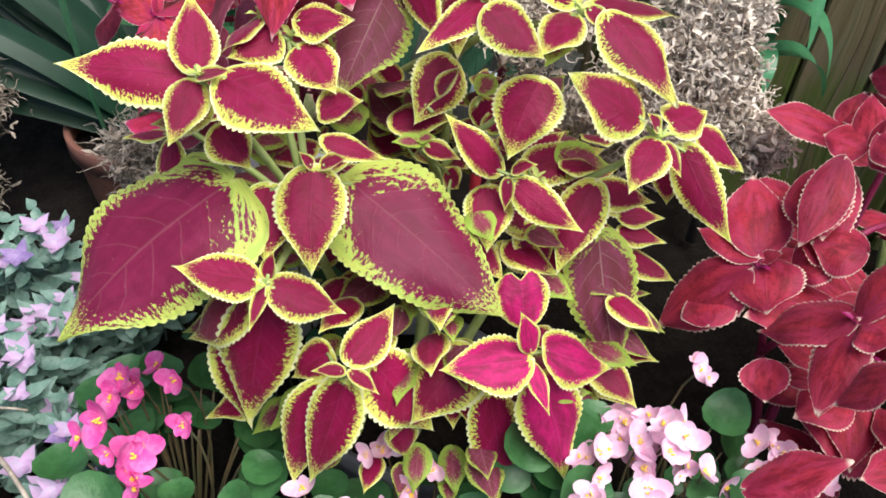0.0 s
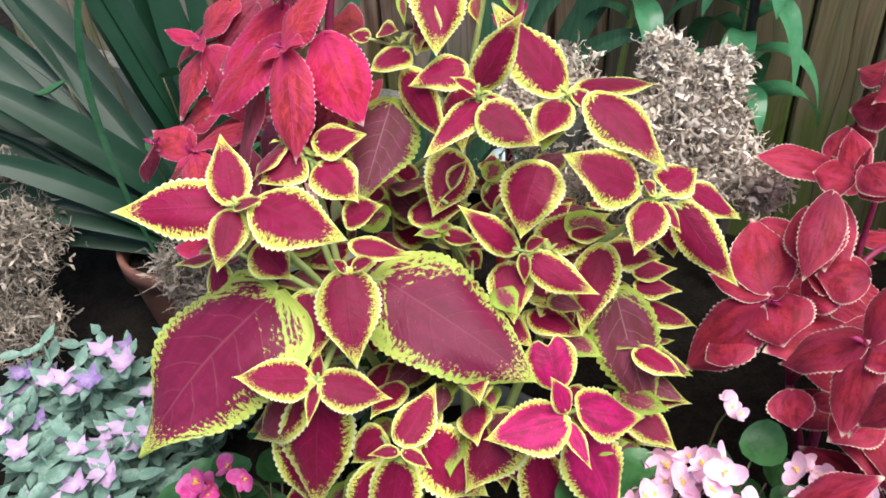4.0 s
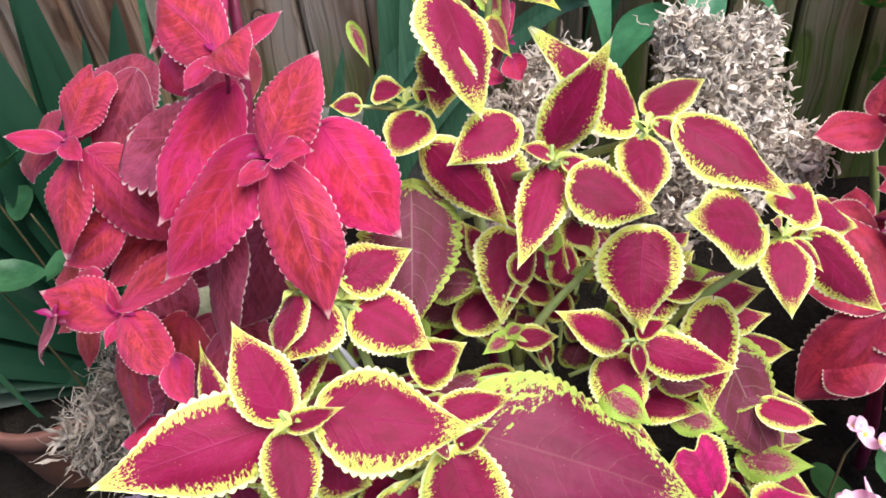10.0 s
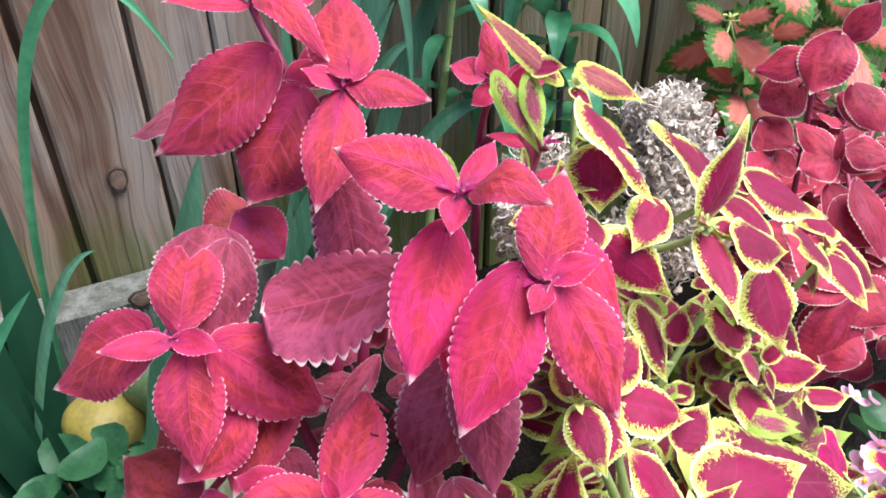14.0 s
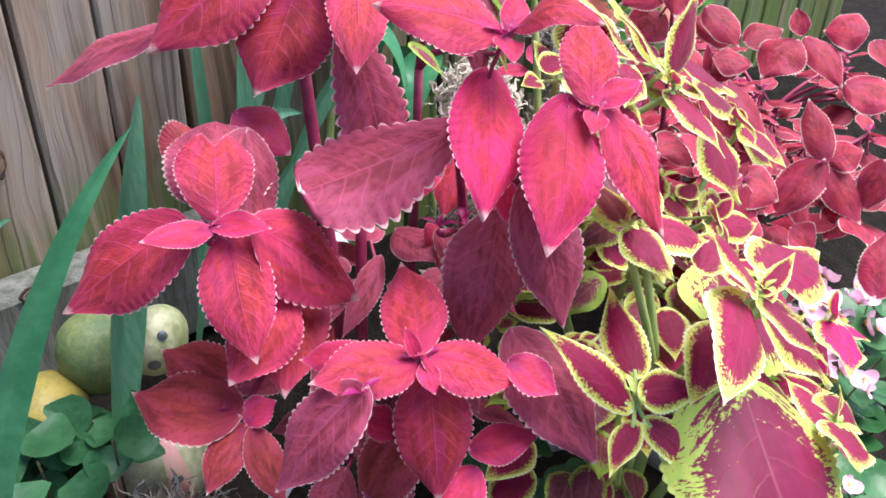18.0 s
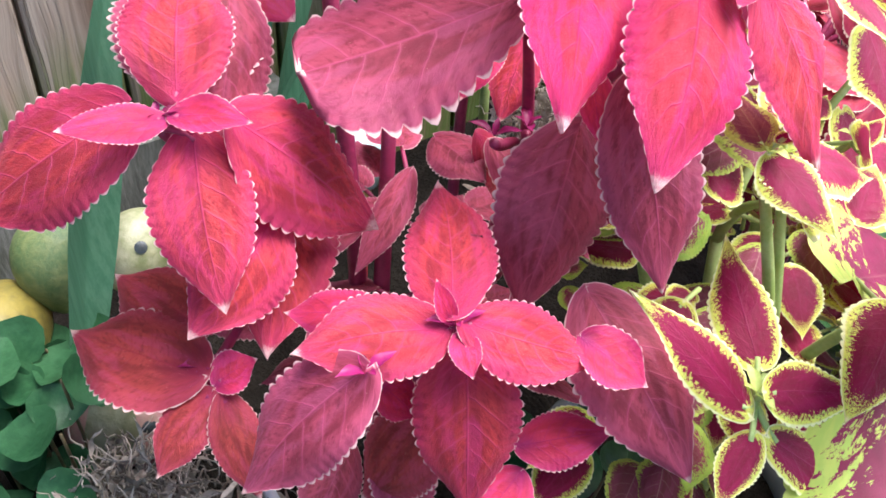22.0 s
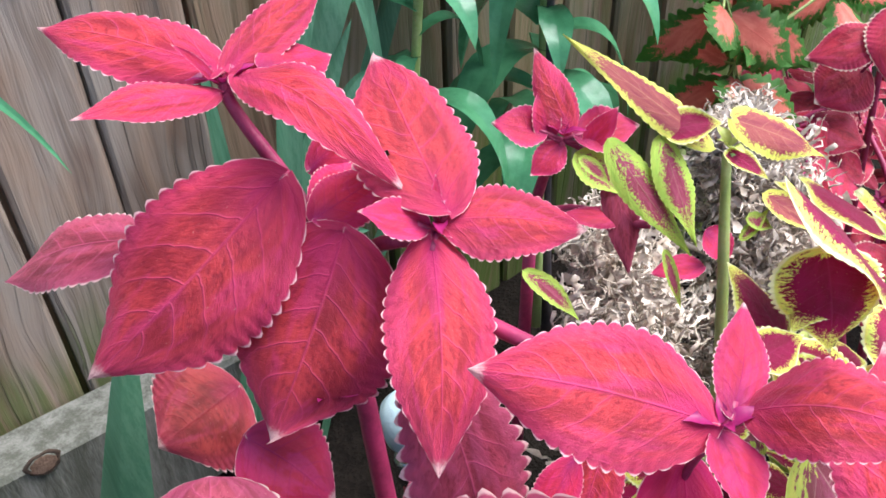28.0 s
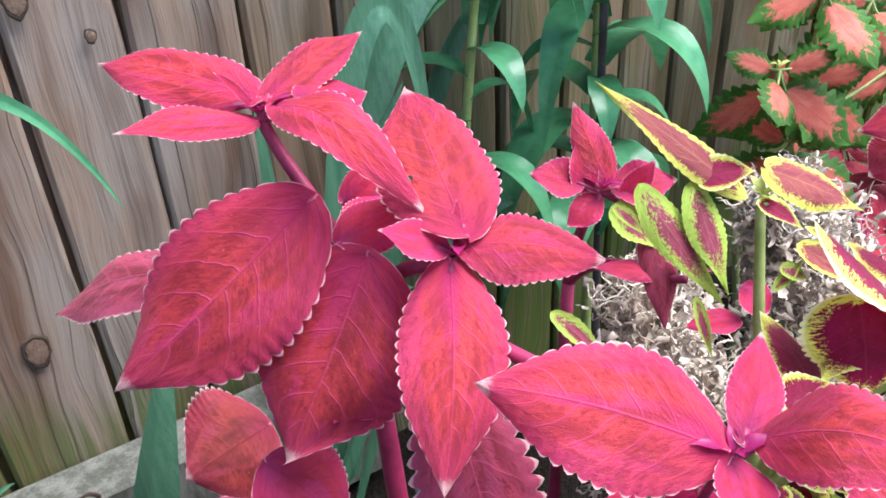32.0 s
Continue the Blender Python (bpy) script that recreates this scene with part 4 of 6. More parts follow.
leaf(yellow_edged, (0.051, 0.591, 0.705), (0.088, 0.588, 0.767), 0.033, (-0.43, -0.88, 0.22))
leaf(yellow_edged, (0.054, 0.591, 0.694), (0.005, 0.542, 0.671), 0.030, (-0.08, -0.35, 0.94))
leaf(yellow_edged, (0.051, 0.589, 0.702), (0.030, 0.587, 0.717), 0.013, (0.49, -0.59, 0.64))
leaf(yellow_edged, (0.057, 0.586, 0.698), (0.081, 0.570, 0.685), 0.015, (0.05, -0.59, 0.80))
leaf(yellow_edged, (0.044, 0.619, 0.711), (-0.004, 0.614, 0.699), 0.035, (-0.15, -0.55, 0.82))
leaf(yellow_edged, (-0.007, 0.635, 0.702), (0.025, 0.592, 0.654), 0.037, (-0.55, -0.77, 0.32))
leaf(yellow_edged, (0.034, 0.618, 0.631), (0.008, 0.578, 0.591), 0.047, (0.24, -0.75, 0.61))
leaf(yellow_edged, (-0.011, 0.604, 0.576), (0.044, 0.608, 0.583), 0.033, (-0.07, -0.47, 0.88))
stalk = stem(yellow_edged, (-0.087, 0.580, 0.654))
leaf(yellow_edged, (-0.084, 0.586, 0.668), (-0.040, 0.585, 0.672), 0.034, (-0.10, -0.51, 0.85))
leaf(yellow_edged, (-0.081, 0.575, 0.653), (-0.049, 0.540, 0.635), 0.041, (0.02, -0.45, 0.89))
leaf(yellow_edged, (-0.095, 0.580, 0.660), (-0.130, 0.559, 0.647), 0.040, (0.01, -0.53, 0.85))
leaf(yellow_edged, (-0.020, 0.638, 0.674), (-0.051, 0.577, 0.609), 0.065, (-0.07, -0.71, 0.70), "dull")
leaf(yellow_edged, (-0.062, 0.541, 0.619), (-0.029, 0.539, 0.633), 0.031, (-0.38, -0.48, 0.79))
leaf(yellow_edged, (-0.057, 0.517, 0.612), (-0.010, 0.519, 0.597), 0.022, (0.27, -0.45, 0.85))
stalk = stem(yellow_edged, (0.016, 0.579, 0.569))
leaf(yellow_edged, (0.016, 0.579, 0.575), (-0.009, 0.570, 0.579), 0.014, (0.29, -0.37, 0.88), "lime")
leaf(yellow_edged, (0.018, 0.577, 0.573), (0.048, 0.572, 0.566), 0.019, (0.11, -0.48, 0.87))
leaf(yellow_edged, (0.013, 0.580, 0.577), (0.027, 0.578, 0.582), 0.011, (-0.42, -0.43, 0.80), "lime")
leaf(yellow_edged, (0.038, 0.583, 0.547), (0.050, 0.583, 0.529), 0.022, (0.60, -0.69, 0.40))
stalk = stem(yellow_edged, (0.070, 0.705, 0.755))
leaf(yellow_edged, (0.025, 0.675, 0.775), (0.020, 0.613, 0.722), 0.053, (0.37, -0.62, 0.69))
leaf(yellow_edged, (0.061, 0.713, 0.764), (0.050, 0.781, 0.810), 0.019, (-0.40, -0.55, 0.73), "tan")
leaf(yellow_edged, (0.073, 0.706, 0.772), (0.099, 0.664, 0.747), 0.024, (-0.28, -0.60, 0.74), "tan")
leaf(yellow_edged, (0.050, 0.732, 0.768), (0.032, 0.706, 0.728), 0.018, (-0.59, -0.54, 0.61), "lime")
leaf(yellow_edged, (0.064, 0.705, 0.760), (0.058, 0.684, 0.754), 0.011, (-0.39, -0.16, 0.91))
leaf(yellow_edged, (0.053, 0.731, 0.771), (0.061, 0.708, 0.776), 0.019, (-0.56, 0.01, 0.83))
stalk = stem(yellow_edged, (-0.009, 0.663, 0.712))
leaf(yellow_edged, (-0.004, 0.652, 0.714), (-0.036, 0.622, 0.710), 0.032, (0.11, -0.24, 0.96))
leaf(yellow_edged, (0.004, 0.662, 0.712), (0.032, 0.692, 0.724), 0.027, (-0.04, -0.34, 0.94))
leaf(yellow_edged, (-0.035, 0.668, 0.720), (-0.053, 0.676, 0.722), 0.016, (-0.11, -0.48, 0.87))
leaf(yellow_edged, (-0.026, 0.670, 0.725), (-0.009, 0.655, 0.730), 0.020, (-0.46, -0.23, 0.86))
stalk = stem(yellow_edged, (0.055, 0.652, 0.659))
leaf(yellow_edged, (0.038, 0.658, 0.673), (0.038, 0.599, 0.641), 0.041, (-0.39, -0.44, 0.81))
leaf(yellow_edged, (0.016, 0.655, 0.753), (0.003, 0.643, 0.713), 0.046, (-0.82, -0.34, 0.41))
leaf(yellow_edged, (0.035, 0.625, 0.626), (0.009, 0.580, 0.595), 0.026, (-0.44, -0.32, 0.84))
leaf(yellow_edged, (0.025, 0.586, 0.616), (0.042, 0.590, 0.639), 0.022, (-0.73, -0.27, 0.63))
stalk = stem(yellow_edged, (-0.109, 0.588, 0.664))
leaf(yellow_edged, (-0.110, 0.587, 0.667), (-0.133, 0.553, 0.652), 0.026, (-0.44, -0.09, 0.89))
leaf(yellow_edged, (-0.109, 0.589, 0.670), (-0.085, 0.616, 0.682), 0.022, (-0.40, -0.06, 0.92), "tan")
leaf(yellow_edged, (-0.106, 0.587, 0.672), (-0.099, 0.575, 0.675), 0.007, (-0.46, -0.08, 0.88))
stalk = stem(yellow_edged, (-0.165, 0.561, 0.586))
leaf(yellow_edged, (-0.152, 0.563, 0.593), (-0.093, 0.594, 0.611), 0.029, (-0.32, 0.07, 0.95))
leaf(yellow_edged, (-0.175, 0.562, 0.587), (-0.170, 0.621, 0.625), 0.025, (-0.52, -0.42, 0.74))
leaf(yellow_edged, (-0.168, 0.558, 0.595), (-0.157, 0.521, 0.600), 0.028, (-0.43, -0.01, 0.90))
leaf(yellow_edged, (-0.178, 0.557, 0.580), (-0.216, 0.563, 0.569), 0.018, (-0.30, -0.01, 0.95))
leaf(yellow_edged, (-0.176, 0.551, 0.579), (-0.160, 0.496, 0.542), 0.026, (-0.34, -0.60, 0.73))
stalk = stem(red, (-0.078, 0.779, 0.792))
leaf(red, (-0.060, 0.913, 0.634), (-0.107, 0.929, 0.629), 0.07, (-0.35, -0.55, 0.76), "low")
leaf(red, (-0.078, 0.776, 0.802), (-0.037, 0.825, 0.832), 0.044, (-0.3, -0.35, 0.87))
leaf(red, (-0.078, 0.778, 0.797), (-0.054, 0.734, 0.789), 0.03, (-0.25, -0.3, 0.92))
leaf(red, (-0.082, 0.782, 0.796), (-0.098, 0.799, 0.808), 0.016, (-0.10, -0.62, 0.78))
leaf(red, (-0.079, 0.780, 0.797), (-0.072, 0.783, 0.811), 0.004, (-0.76, -0.38, 0.53))
leaf(red, (-0.081, 0.781, 0.796), (-0.087, 0.770, 0.798), 0.003, (-0.19, 0.26, 0.95))
leaf(red, (-0.085, 0.779, 0.793), (-0.142, 0.750, 0.748), 0.037, (-0.47, -0.36, 0.82))
leaf(red, (-0.086, 0.814, 0.786), (-0.133, 0.826, 0.717), 0.066, (-0.8, -0.2, 0.56))
leaf(red, (-0.088, 0.837, 0.804), (-0.152, 0.888, 0.742), 0.061, (-0.72, -0.3, 0.6))
leaf(red, (-0.087, 0.825, 0.790), (-0.050, 0.814, 0.792), 0.024, (-0.17, -0.38, 0.91))
stalk = stem(red, (-0.071, 0.869, 0.823))
leaf(red, (-0.070, 0.871, 0.832), (-0.064, 0.968, 0.829), 0.032, (-0.36, 0.05, 0.93))
leaf(red, (-0.075, 0.869, 0.825), (-0.129, 0.881, 0.840), 0.017, (0.11, -0.55, 0.83))
leaf(red, (-0.069, 0.868, 0.831), (-0.006, 0.866, 0.839), 0.021, (-0.13, -0.38, 0.92))
leaf(red, (-0.073, 0.870, 0.828), (-0.081, 0.880, 0.845), 0.004, (-0.19, -0.88, 0.43))
leaf(red, (-0.063, 0.857, 0.831), (-0.025, 0.852, 0.821), 0.022, (0.17, -0.49, 0.86))
leaf(red, (-0.068, 0.864, 0.829), (-0.080, 0.790, 0.806), 0.023, (-0.37, -0.23, 0.90), "arch")
leaf(red, (-0.047, 0.854, 0.779), (-0.021, 0.835, 0.798), 0.020, (-0.66, -0.13, 0.74))
stalk = stem(red, (-0.061, 0.899, 0.742))
leaf(red, (-0.057, 0.957, 0.718), (-0.064, 1.071, 0.655), 0.046, (-0.44, 0.42, 0.80), "dull")
leaf(red, (-0.064, 0.841, 0.777), (-0.028, 0.830, 0.780), 0.026, (-0.17, -0.35, 0.92))
stalk = stem(red, (-0.106, 0.674, 0.768))
leaf(red, (-0.108, 0.677, 0.774), (-0.128, 0.746, 0.786), 0.043, (-0.5, -0.28, 0.81))
leaf(red, (-0.103, 0.672, 0.775), (-0.067, 0.678, 0.787), 0.017, (-0.26, -0.30, 0.92))
leaf(red, (-0.108, 0.674, 0.771), (-0.132, 0.659, 0.766), 0.017, (-0.09, -0.19, 0.98))
leaf(red, (-0.100, 0.668, 0.775), (-0.100, 0.618, 0.784), 0.030, (-0.39, 0.17, 0.91), "arch")
leaf(red, (-0.105, 0.682, 0.748), (-0.170, 0.659, 0.687), 0.047, (-0.42, -0.5, 0.75), "hot")
stalk = stem(red, (-0.102, 0.624, 0.729))
leaf(red, (-0.101, 0.620, 0.739), (-0.060, 0.636, 0.780), 0.039, (-0.45, -0.53, 0.7))
leaf(red, (-0.104, 0.634, 0.738), (-0.176, 0.620, 0.677), 0.050, (-0.5, -0.4, 0.77), "hot")
leaf(red, (-0.099, 0.612, 0.735), (-0.098, 0.567, 0.659), 0.043, (-0.38, -0.8, 0.46))
leaf(red, (-0.100, 0.615, 0.737), (-0.081, 0.596, 0.749), 0.018, (-0.56, -0.03, 0.83))
leaf(red, (-0.103, 0.617, 0.734), (-0.122, 0.614, 0.729), 0.015, (-0.23, -0.23, 0.94))
leaf(red, (-0.069, 0.625, 0.742), (-0.043, 0.595, 0.674), 0.052, (0.14, -0.86, 0.48), "hot")
stalk = stem(red, (-0.111, 0.698, 0.706))
leaf(red, (-0.111, 0.698, 0.712), (-0.175, 0.774, 0.681), 0.072, (-0.48, -0.05, 0.87), "torn")
stalk = stem(red, (-0.116, 0.810, 0.727))
leaf(red, (-0.106, 0.775, 0.765), (-0.119, 0.743, 0.680), 0.046, (-0.68, -0.64, 0.35), "torn")
leaf(red, (-0.126, 0.845, 0.701), (-0.122, 0.810, 0.675), 0.043, (-0.23, -0.59, 0.78))
stalk = stem(red, (-0.219, 0.812, 0.667))
leaf(red, (-0.220, 0.825, 0.673), (-0.265, 0.883, 0.621), 0.055, (-0.76, -0.01, 0.65))
leaf(red, (-0.219, 0.806, 0.673), (-0.256, 0.826, 0.680), 0.018, (-0.13, -0.52, 0.84))
leaf(red, (-0.218, 0.805, 0.674), (-0.207, 0.773, 0.675), 0.017, (-0.49, -0.13, 0.86))
leaf(red, (-0.213, 0.805, 0.678), (-0.177, 0.827, 0.711), 0.045, (-0.45, -0.43, 0.78), "heart")
leaf(red, (-0.198, 0.812, 0.671), (-0.148, 0.846, 0.703), 0.065, (-0.32, -0.34, 0.88), "round")
leaf(red, (-0.203, 0.787, 0.671), (-0.158, 0.746, 0.599), 0.056, (-0.09, -0.89, 0.45))
leaf(red, (-0.214, 0.798, 0.667), (-0.244, 0.767, 0.605), 0.043, (-0.62, -0.54, 0.57))
leaf(red, (-0.149, 0.794, 0.601), (-0.231, 0.759, 0.570), 0.052, (-0.27, -0.21, 0.94))
stalk = stem(red, (-0.237, 0.789, 0.552))
leaf(red, (-0.222, 0.801, 0.560), (-0.210, 0.867, 0.559), 0.043, (-0.26, 0.07, 0.96))
leaf(red, (-0.244, 0.786, 0.559), (-0.244, 0.866, 0.549), 0.051, (-0.32, 0.11, 0.94))
leaf(red, (-0.244, 0.780, 0.555), (-0.227, 0.768, 0.563), 0.021, (-0.47, -0.15, 0.87))
leaf(red, (-0.246, 0.780, 0.553), (-0.280, 0.789, 0.523), 0.026, (-0.68, -0.19, 0.71))
leaf(red, (-0.245, 0.775, 0.552), (-0.263, 0.745, 0.515), 0.024, (-0.49, -0.55, 0.68))
stalk = stem(red, (-0.253, 0.696, 0.612))
leaf(red, (-0.253, 0.696, 0.618), (-0.283, 0.736, 0.552), 0.043, (-0.83, 0.23, 0.51), "dull")
stalk = stem(red, (-0.212, 0.679, 0.610))
leaf(red, (-0.215, 0.681, 0.613), (-0.260, 0.725, 0.617), 0.038, (-0.24, -0.32, 0.92))
leaf(red, (-0.211, 0.681, 0.618), (-0.142, 0.721, 0.626), 0.040, (-0.12, 0.01, 0.99))
leaf(red, (-0.211, 0.676, 0.616), (-0.190, 0.622, 0.601), 0.034, (-0.33, -0.36, 0.87))
leaf(red, (-0.212, 0.673, 0.605), (-0.234, 0.657, 0.528), 0.046, (-0.86, -0.40, 0.32))
leaf(red, (-0.213, 0.680, 0.615), (-0.213, 0.688, 0.635), 0.009, (-0.64, -0.72, 0.26))
leaf(red, (-0.214, 0.676, 0.612), (-0.228, 0.663, 0.605), 0.013, (-0.35, -0.09, 0.93))
leaf(red, (-0.224, 0.707, 0.619), (-0.235, 0.745, 0.609), 0.022, (-0.49, 0.10, 0.87))
leaf(red, (-0.188, 0.633, 0.608), (-0.187, 0.602, 0.593), 0.025, (-0.43, -0.39, 0.81))
leaf(red, (-0.155, 0.640, 0.603), (-0.188, 0.574, 0.548), 0.052, (-0.58, -0.32, 0.75), "dull")
leaf(red, (-0.195, 0.688, 0.541), (-0.217, 0.720, 0.473), 0.047, (-0.87, 0.28, 0.41))
leaf(red, (-0.202, 0.648, 0.544), (-0.180, 0.611, 0.552), 0.027, (-0.39, -0.02, 0.92))
leaf(red, (-0.207, 0.643, 0.535), (-0.246, 0.653, 0.525), 0.031, (-0.28, -0.10, 0.96))
leaf(red, (-0.202, 0.719, 0.548), (-0.197, 0.701, 0.528), 0.024, (-0.29, -0.73, 0.62))
stalk = stem(red, (-0.101, 0.695, 0.639))
leaf(red, (-0.130, 0.644, 0.695), (-0.158, 0.609, 0.618), 0.042, (-0.82, -0.34, 0.45), "dull")
leaf(red, (-0.086, 0.717, 0.618), (-0.104, 0.651, 0.579), 0.030, (-0.53, -0.32, 0.78), "dull")
leaf(red, (-0.087, 0.725, 0.621), (-0.056, 0.710, 0.560), 0.024, (-0.15, -0.97, 0.17))
leaf(red, (-0.081, 0.752, 0.608), (-0.098, 0.714, 0.602), 0.030, (-0.39, 0.02, 0.92), "dull")
leaf(red, (-0.089, 0.762, 0.587), (-0.152, 0.761, 0.559), 0.021, (-0.40, -0.21, 0.89), "dull")
leaf(red, (-0.128, 0.786, 0.644), (-0.115, 0.747, 0.641), 0.015, (-0.47, -0.23, 0.85))
leaf(red, (-0.054, 0.730, 0.664), (-0.082, 0.739, 0.634), 0.020, (-0.75, -0.13, 0.65))
leaf(red, (-0.032, 0.722, 0.655), (-0.063, 0.723, 0.616), 0.028, (-0.77, -0.17, 0.62))
leaf(red, (-0.126, 0.662, 0.692), (-0.141, 0.650, 0.668), 0.015, (-0.75, -0.28, 0.59))
stalk = stem(red_young, (0.101, 0.794, 0.724))
leaf(red_young, (0.104, 0.790, 0.727), (0.115, 0.818, 0.768), 0.021, (-0.75, -0.4, 0.5))
leaf(red_young, (0.098, 0.803, 0.729), (0.086, 0.830, 0.735), 0.024, (-0.5, -0.25, 0.83))
leaf(red_young, (0.097, 0.801, 0.724), (0.106, 0.811, 0.750), 0.016, (-0.7, -0.5, 0.5))
leaf(red_young, (0.104, 0.788, 0.727), (0.122, 0.758, 0.730), 0.026, (-0.55, -0.3, 0.78))
leaf(red_young, (0.100, 0.794, 0.722), (0.084, 0.806, 0.708), 0.018, (-0.7, -0.35, 0.6))
leaf(red_young, (0.108, 0.768, 0.713), (0.084, 0.745, 0.657), 0.020, (-0.8, -0.3, 0.45), "dull")
leaf(red_young, (0.104, 0.782, 0.722), (0.112, 0.768, 0.745), 0.014, (-0.8, -0.3, 0.4))
leaf(yellow_edged, (0.099, 0.785, 0.718), (0.101, 0.757, 0.697), 0.020, (-0.6, -0.4, 0.6), "lime")
stalk = stem(red_far, (0.293, 0.523, 0.513))
leaf(red_far, (0.286, 0.520, 0.515), (0.232, 0.530, 0.437), 0.058, (-0.77, -0.41, 0.49))
leaf(red_far, (0.299, 0.522, 0.517), (0.306, 0.505, 0.476), 0.038, (-0.13, -0.93, 0.35))
leaf(red_far, (0.293, 0.527, 0.526), (0.298, 0.597, 0.555), 0.057, (-0.21, -0.37, 0.90))
leaf(red_far, (0.293, 0.526, 0.524), (0.255, 0.570, 0.516), 0.032, (-0.40, -0.19, 0.90))
leaf(red_far, (0.295, 0.525, 0.521), (0.308, 0.521, 0.534), 0.012, (-0.70, -0.33, 0.63))
leaf(red_far, (0.337, 0.587, 0.529), (0.298, 0.613, 0.530), 0.053, (-0.24, -0.40, 0.88))
leaf(red_far, (0.344, 0.556, 0.603), (0.310, 0.507, 0.551), 0.036, (-0.36, -0.56, 0.75))
leaf(red_far, (0.323, 0.522, 0.519), (0.351, 0.515, 0.544), 0.044, (-0.67, -0.32, 0.67))
leaf(red_far, (0.391, 0.650, 0.572), (0.307, 0.642, 0.593), 0.040, (0.26, -0.45, 0.85))
leaf(red_far, (0.394, 0.650, 0.572), (0.406, 0.672, 0.603), 0.035, (-0.40, -0.67, 0.63))
leaf(red_far, (0.398, 0.647, 0.567), (0.416, 0.625, 0.554), 0.036, (-0.14, -0.60, 0.79))
leaf(red_far, (0.359, 0.498, 0.498), (0.282, 0.492, 0.489), 0.056, (-0.08, -0.36, 0.93))
leaf(red_far, (0.365, 0.480, 0.508), (0.344, 0.436, 0.437), 0.043, (-0.43, -0.71, 0.56))
leaf(red_far, (0.363, 0.482, 0.430), (0.326, 0.484, 0.432), 0.020, (0.03, -0.36, 0.93))
leaf(red_far, (0.430, 0.451, 0.393), (0.354, 0.470, 0.399), 0.080, (-0.02, -0.37, 0.93))
leaf(red_far, (0.353, 0.521, 0.534), (0.325, 0.538, 0.539), 0.038, (-0.13, -0.46, 0.88))
leaf(red_far, (0.366, 0.508, 0.550), (0.330, 0.527, 0.541), 0.048, (-0.38, -0.33, 0.86))
leaf(red_far, (0.396, 0.433, 0.338), (0.338, 0.493, 0.364), 0.049, (-0.08, -0.46, 0.89))
leaf(red_far, (0.390, 0.482, 0.512), (0.340, 0.488, 0.517), 0.026, (0.06, -0.41, 0.91))
stalk = stem(red_far, (0.438, 0.638, 0.661))
leaf(red_far, (0.447, 0.626, 0.693), (0.400, 0.629, 0.645), 0.055, (-0.71, -0.11, 0.70))
leaf(red_far, (0.431, 0.642, 0.672), (0.415, 0.694, 0.648), 0.041, (-0.65, 0.14, 0.75))
leaf(red_far, (0.437, 0.647, 0.637), (0.407, 0.678, 0.615), 0.056, (-0.63, -0.04, 0.78))
leaf(red_far, (0.449, 0.620, 0.689), (0.466, 0.603, 0.727), 0.034, (-0.90, 0.09, 0.44))
leaf(red_far, (0.379, 0.585, 0.600), (0.351, 0.611, 0.592), 0.043, (-0.42, -0.18, 0.89))
leaf(red_far, (0.376, 0.586, 0.598), (0.390, 0.635, 0.620), 0.030, (-0.54, -0.21, 0.81))
leaf(red_far, (0.380, 0.582, 0.598), (0.400, 0.547, 0.607), 0.037, (-0.51, -0.08, 0.85))
leaf(red_far, (0.377, 0.583, 0.596), (0.386, 0.589, 0.628), 0.011, (-0.91, -0.27, 0.32))
leaf(red_far, (0.363, 0.580, 0.578), (0.337, 0.511, 0.526), 0.043, (-0.60, -0.32, 0.73))
leaf(red_far, (0.431, 0.599, 0.653), (0.417, 0.556, 0.618), 0.040, (-0.65, -0.34, 0.68))
leaf(red_far, (0.411, 0.676, 0.598), (0.405, 0.630, 0.586), 0.044, (-0.51, -0.15, 0.85))
leaf(red_far, (0.307, 0.530, 0.499), (0.251, 0.535, 0.443), 0.049, (-0.71, -0.04, 0.71))
stalk = stem(red_far, (0.340, 0.446, 0.529))
leaf(red_far, (0.341, 0.445, 0.536), (0.380, 0.475, 0.587), 0.034, (-0.76, -0.13, 0.64))
leaf(red_far, (0.340, 0.448, 0.536), (0.295, 0.486, 0.480), 0.047, (-0.71, 0.16, 0.69))
leaf(red_far, (0.340, 0.444, 0.533), (0.311, 0.397, 0.485), 0.041, (-0.72, -0.23, 0.65))
leaf(red_far, (0.344, 0.443, 0.538), (0.353, 0.410, 0.550), 0.041, (-0.56, 0.13, 0.82))
leaf(red_far, (0.300, 0.531, 0.519), (0.295, 0.482, 0.502), 0.059, (-0.54, -0.23, 0.81))
leaf(red_far, (0.332, 0.566, 0.583), (0.332, 0.515, 0.553), 0.053, (-0.58, -0.41, 0.70))
leaf(red_far, (0.446, 0.489, 0.630), (0.412, 0.442, 0.592), 0.036, (-0.67, -0.11, 0.74))
leaf(red_far, (0.439, 0.499, 0.628), (0.401, 0.527, 0.593), 0.054, (-0.65, 0.05, 0.76))
leaf(red_far, (0.445, 0.495, 0.633), (0.459, 0.507, 0.658), 0.023, (-0.83, -0.18, 0.53))
leaf(red_far, (0.436, 0.551, 0.619), (0.462, 0.514, 0.631), 0.040, (-0.53, -0.09, 0.84))
leaf(red_far, (0.449, 0.560, 0.623), (0.445, 0.617, 0.633), 0.052, (-0.57, -0.19, 0.80))
leaf(red_far, (0.404, 0.440, 0.599), (0.394, 0.383, 0.587), 0.050, (-0.58, -0.06, 0.81))
leaf(red_far, (0.455, 0.430, 0.644), (0.458, 0.474, 0.637), 0.051, (-0.58, 0.15, 0.80))
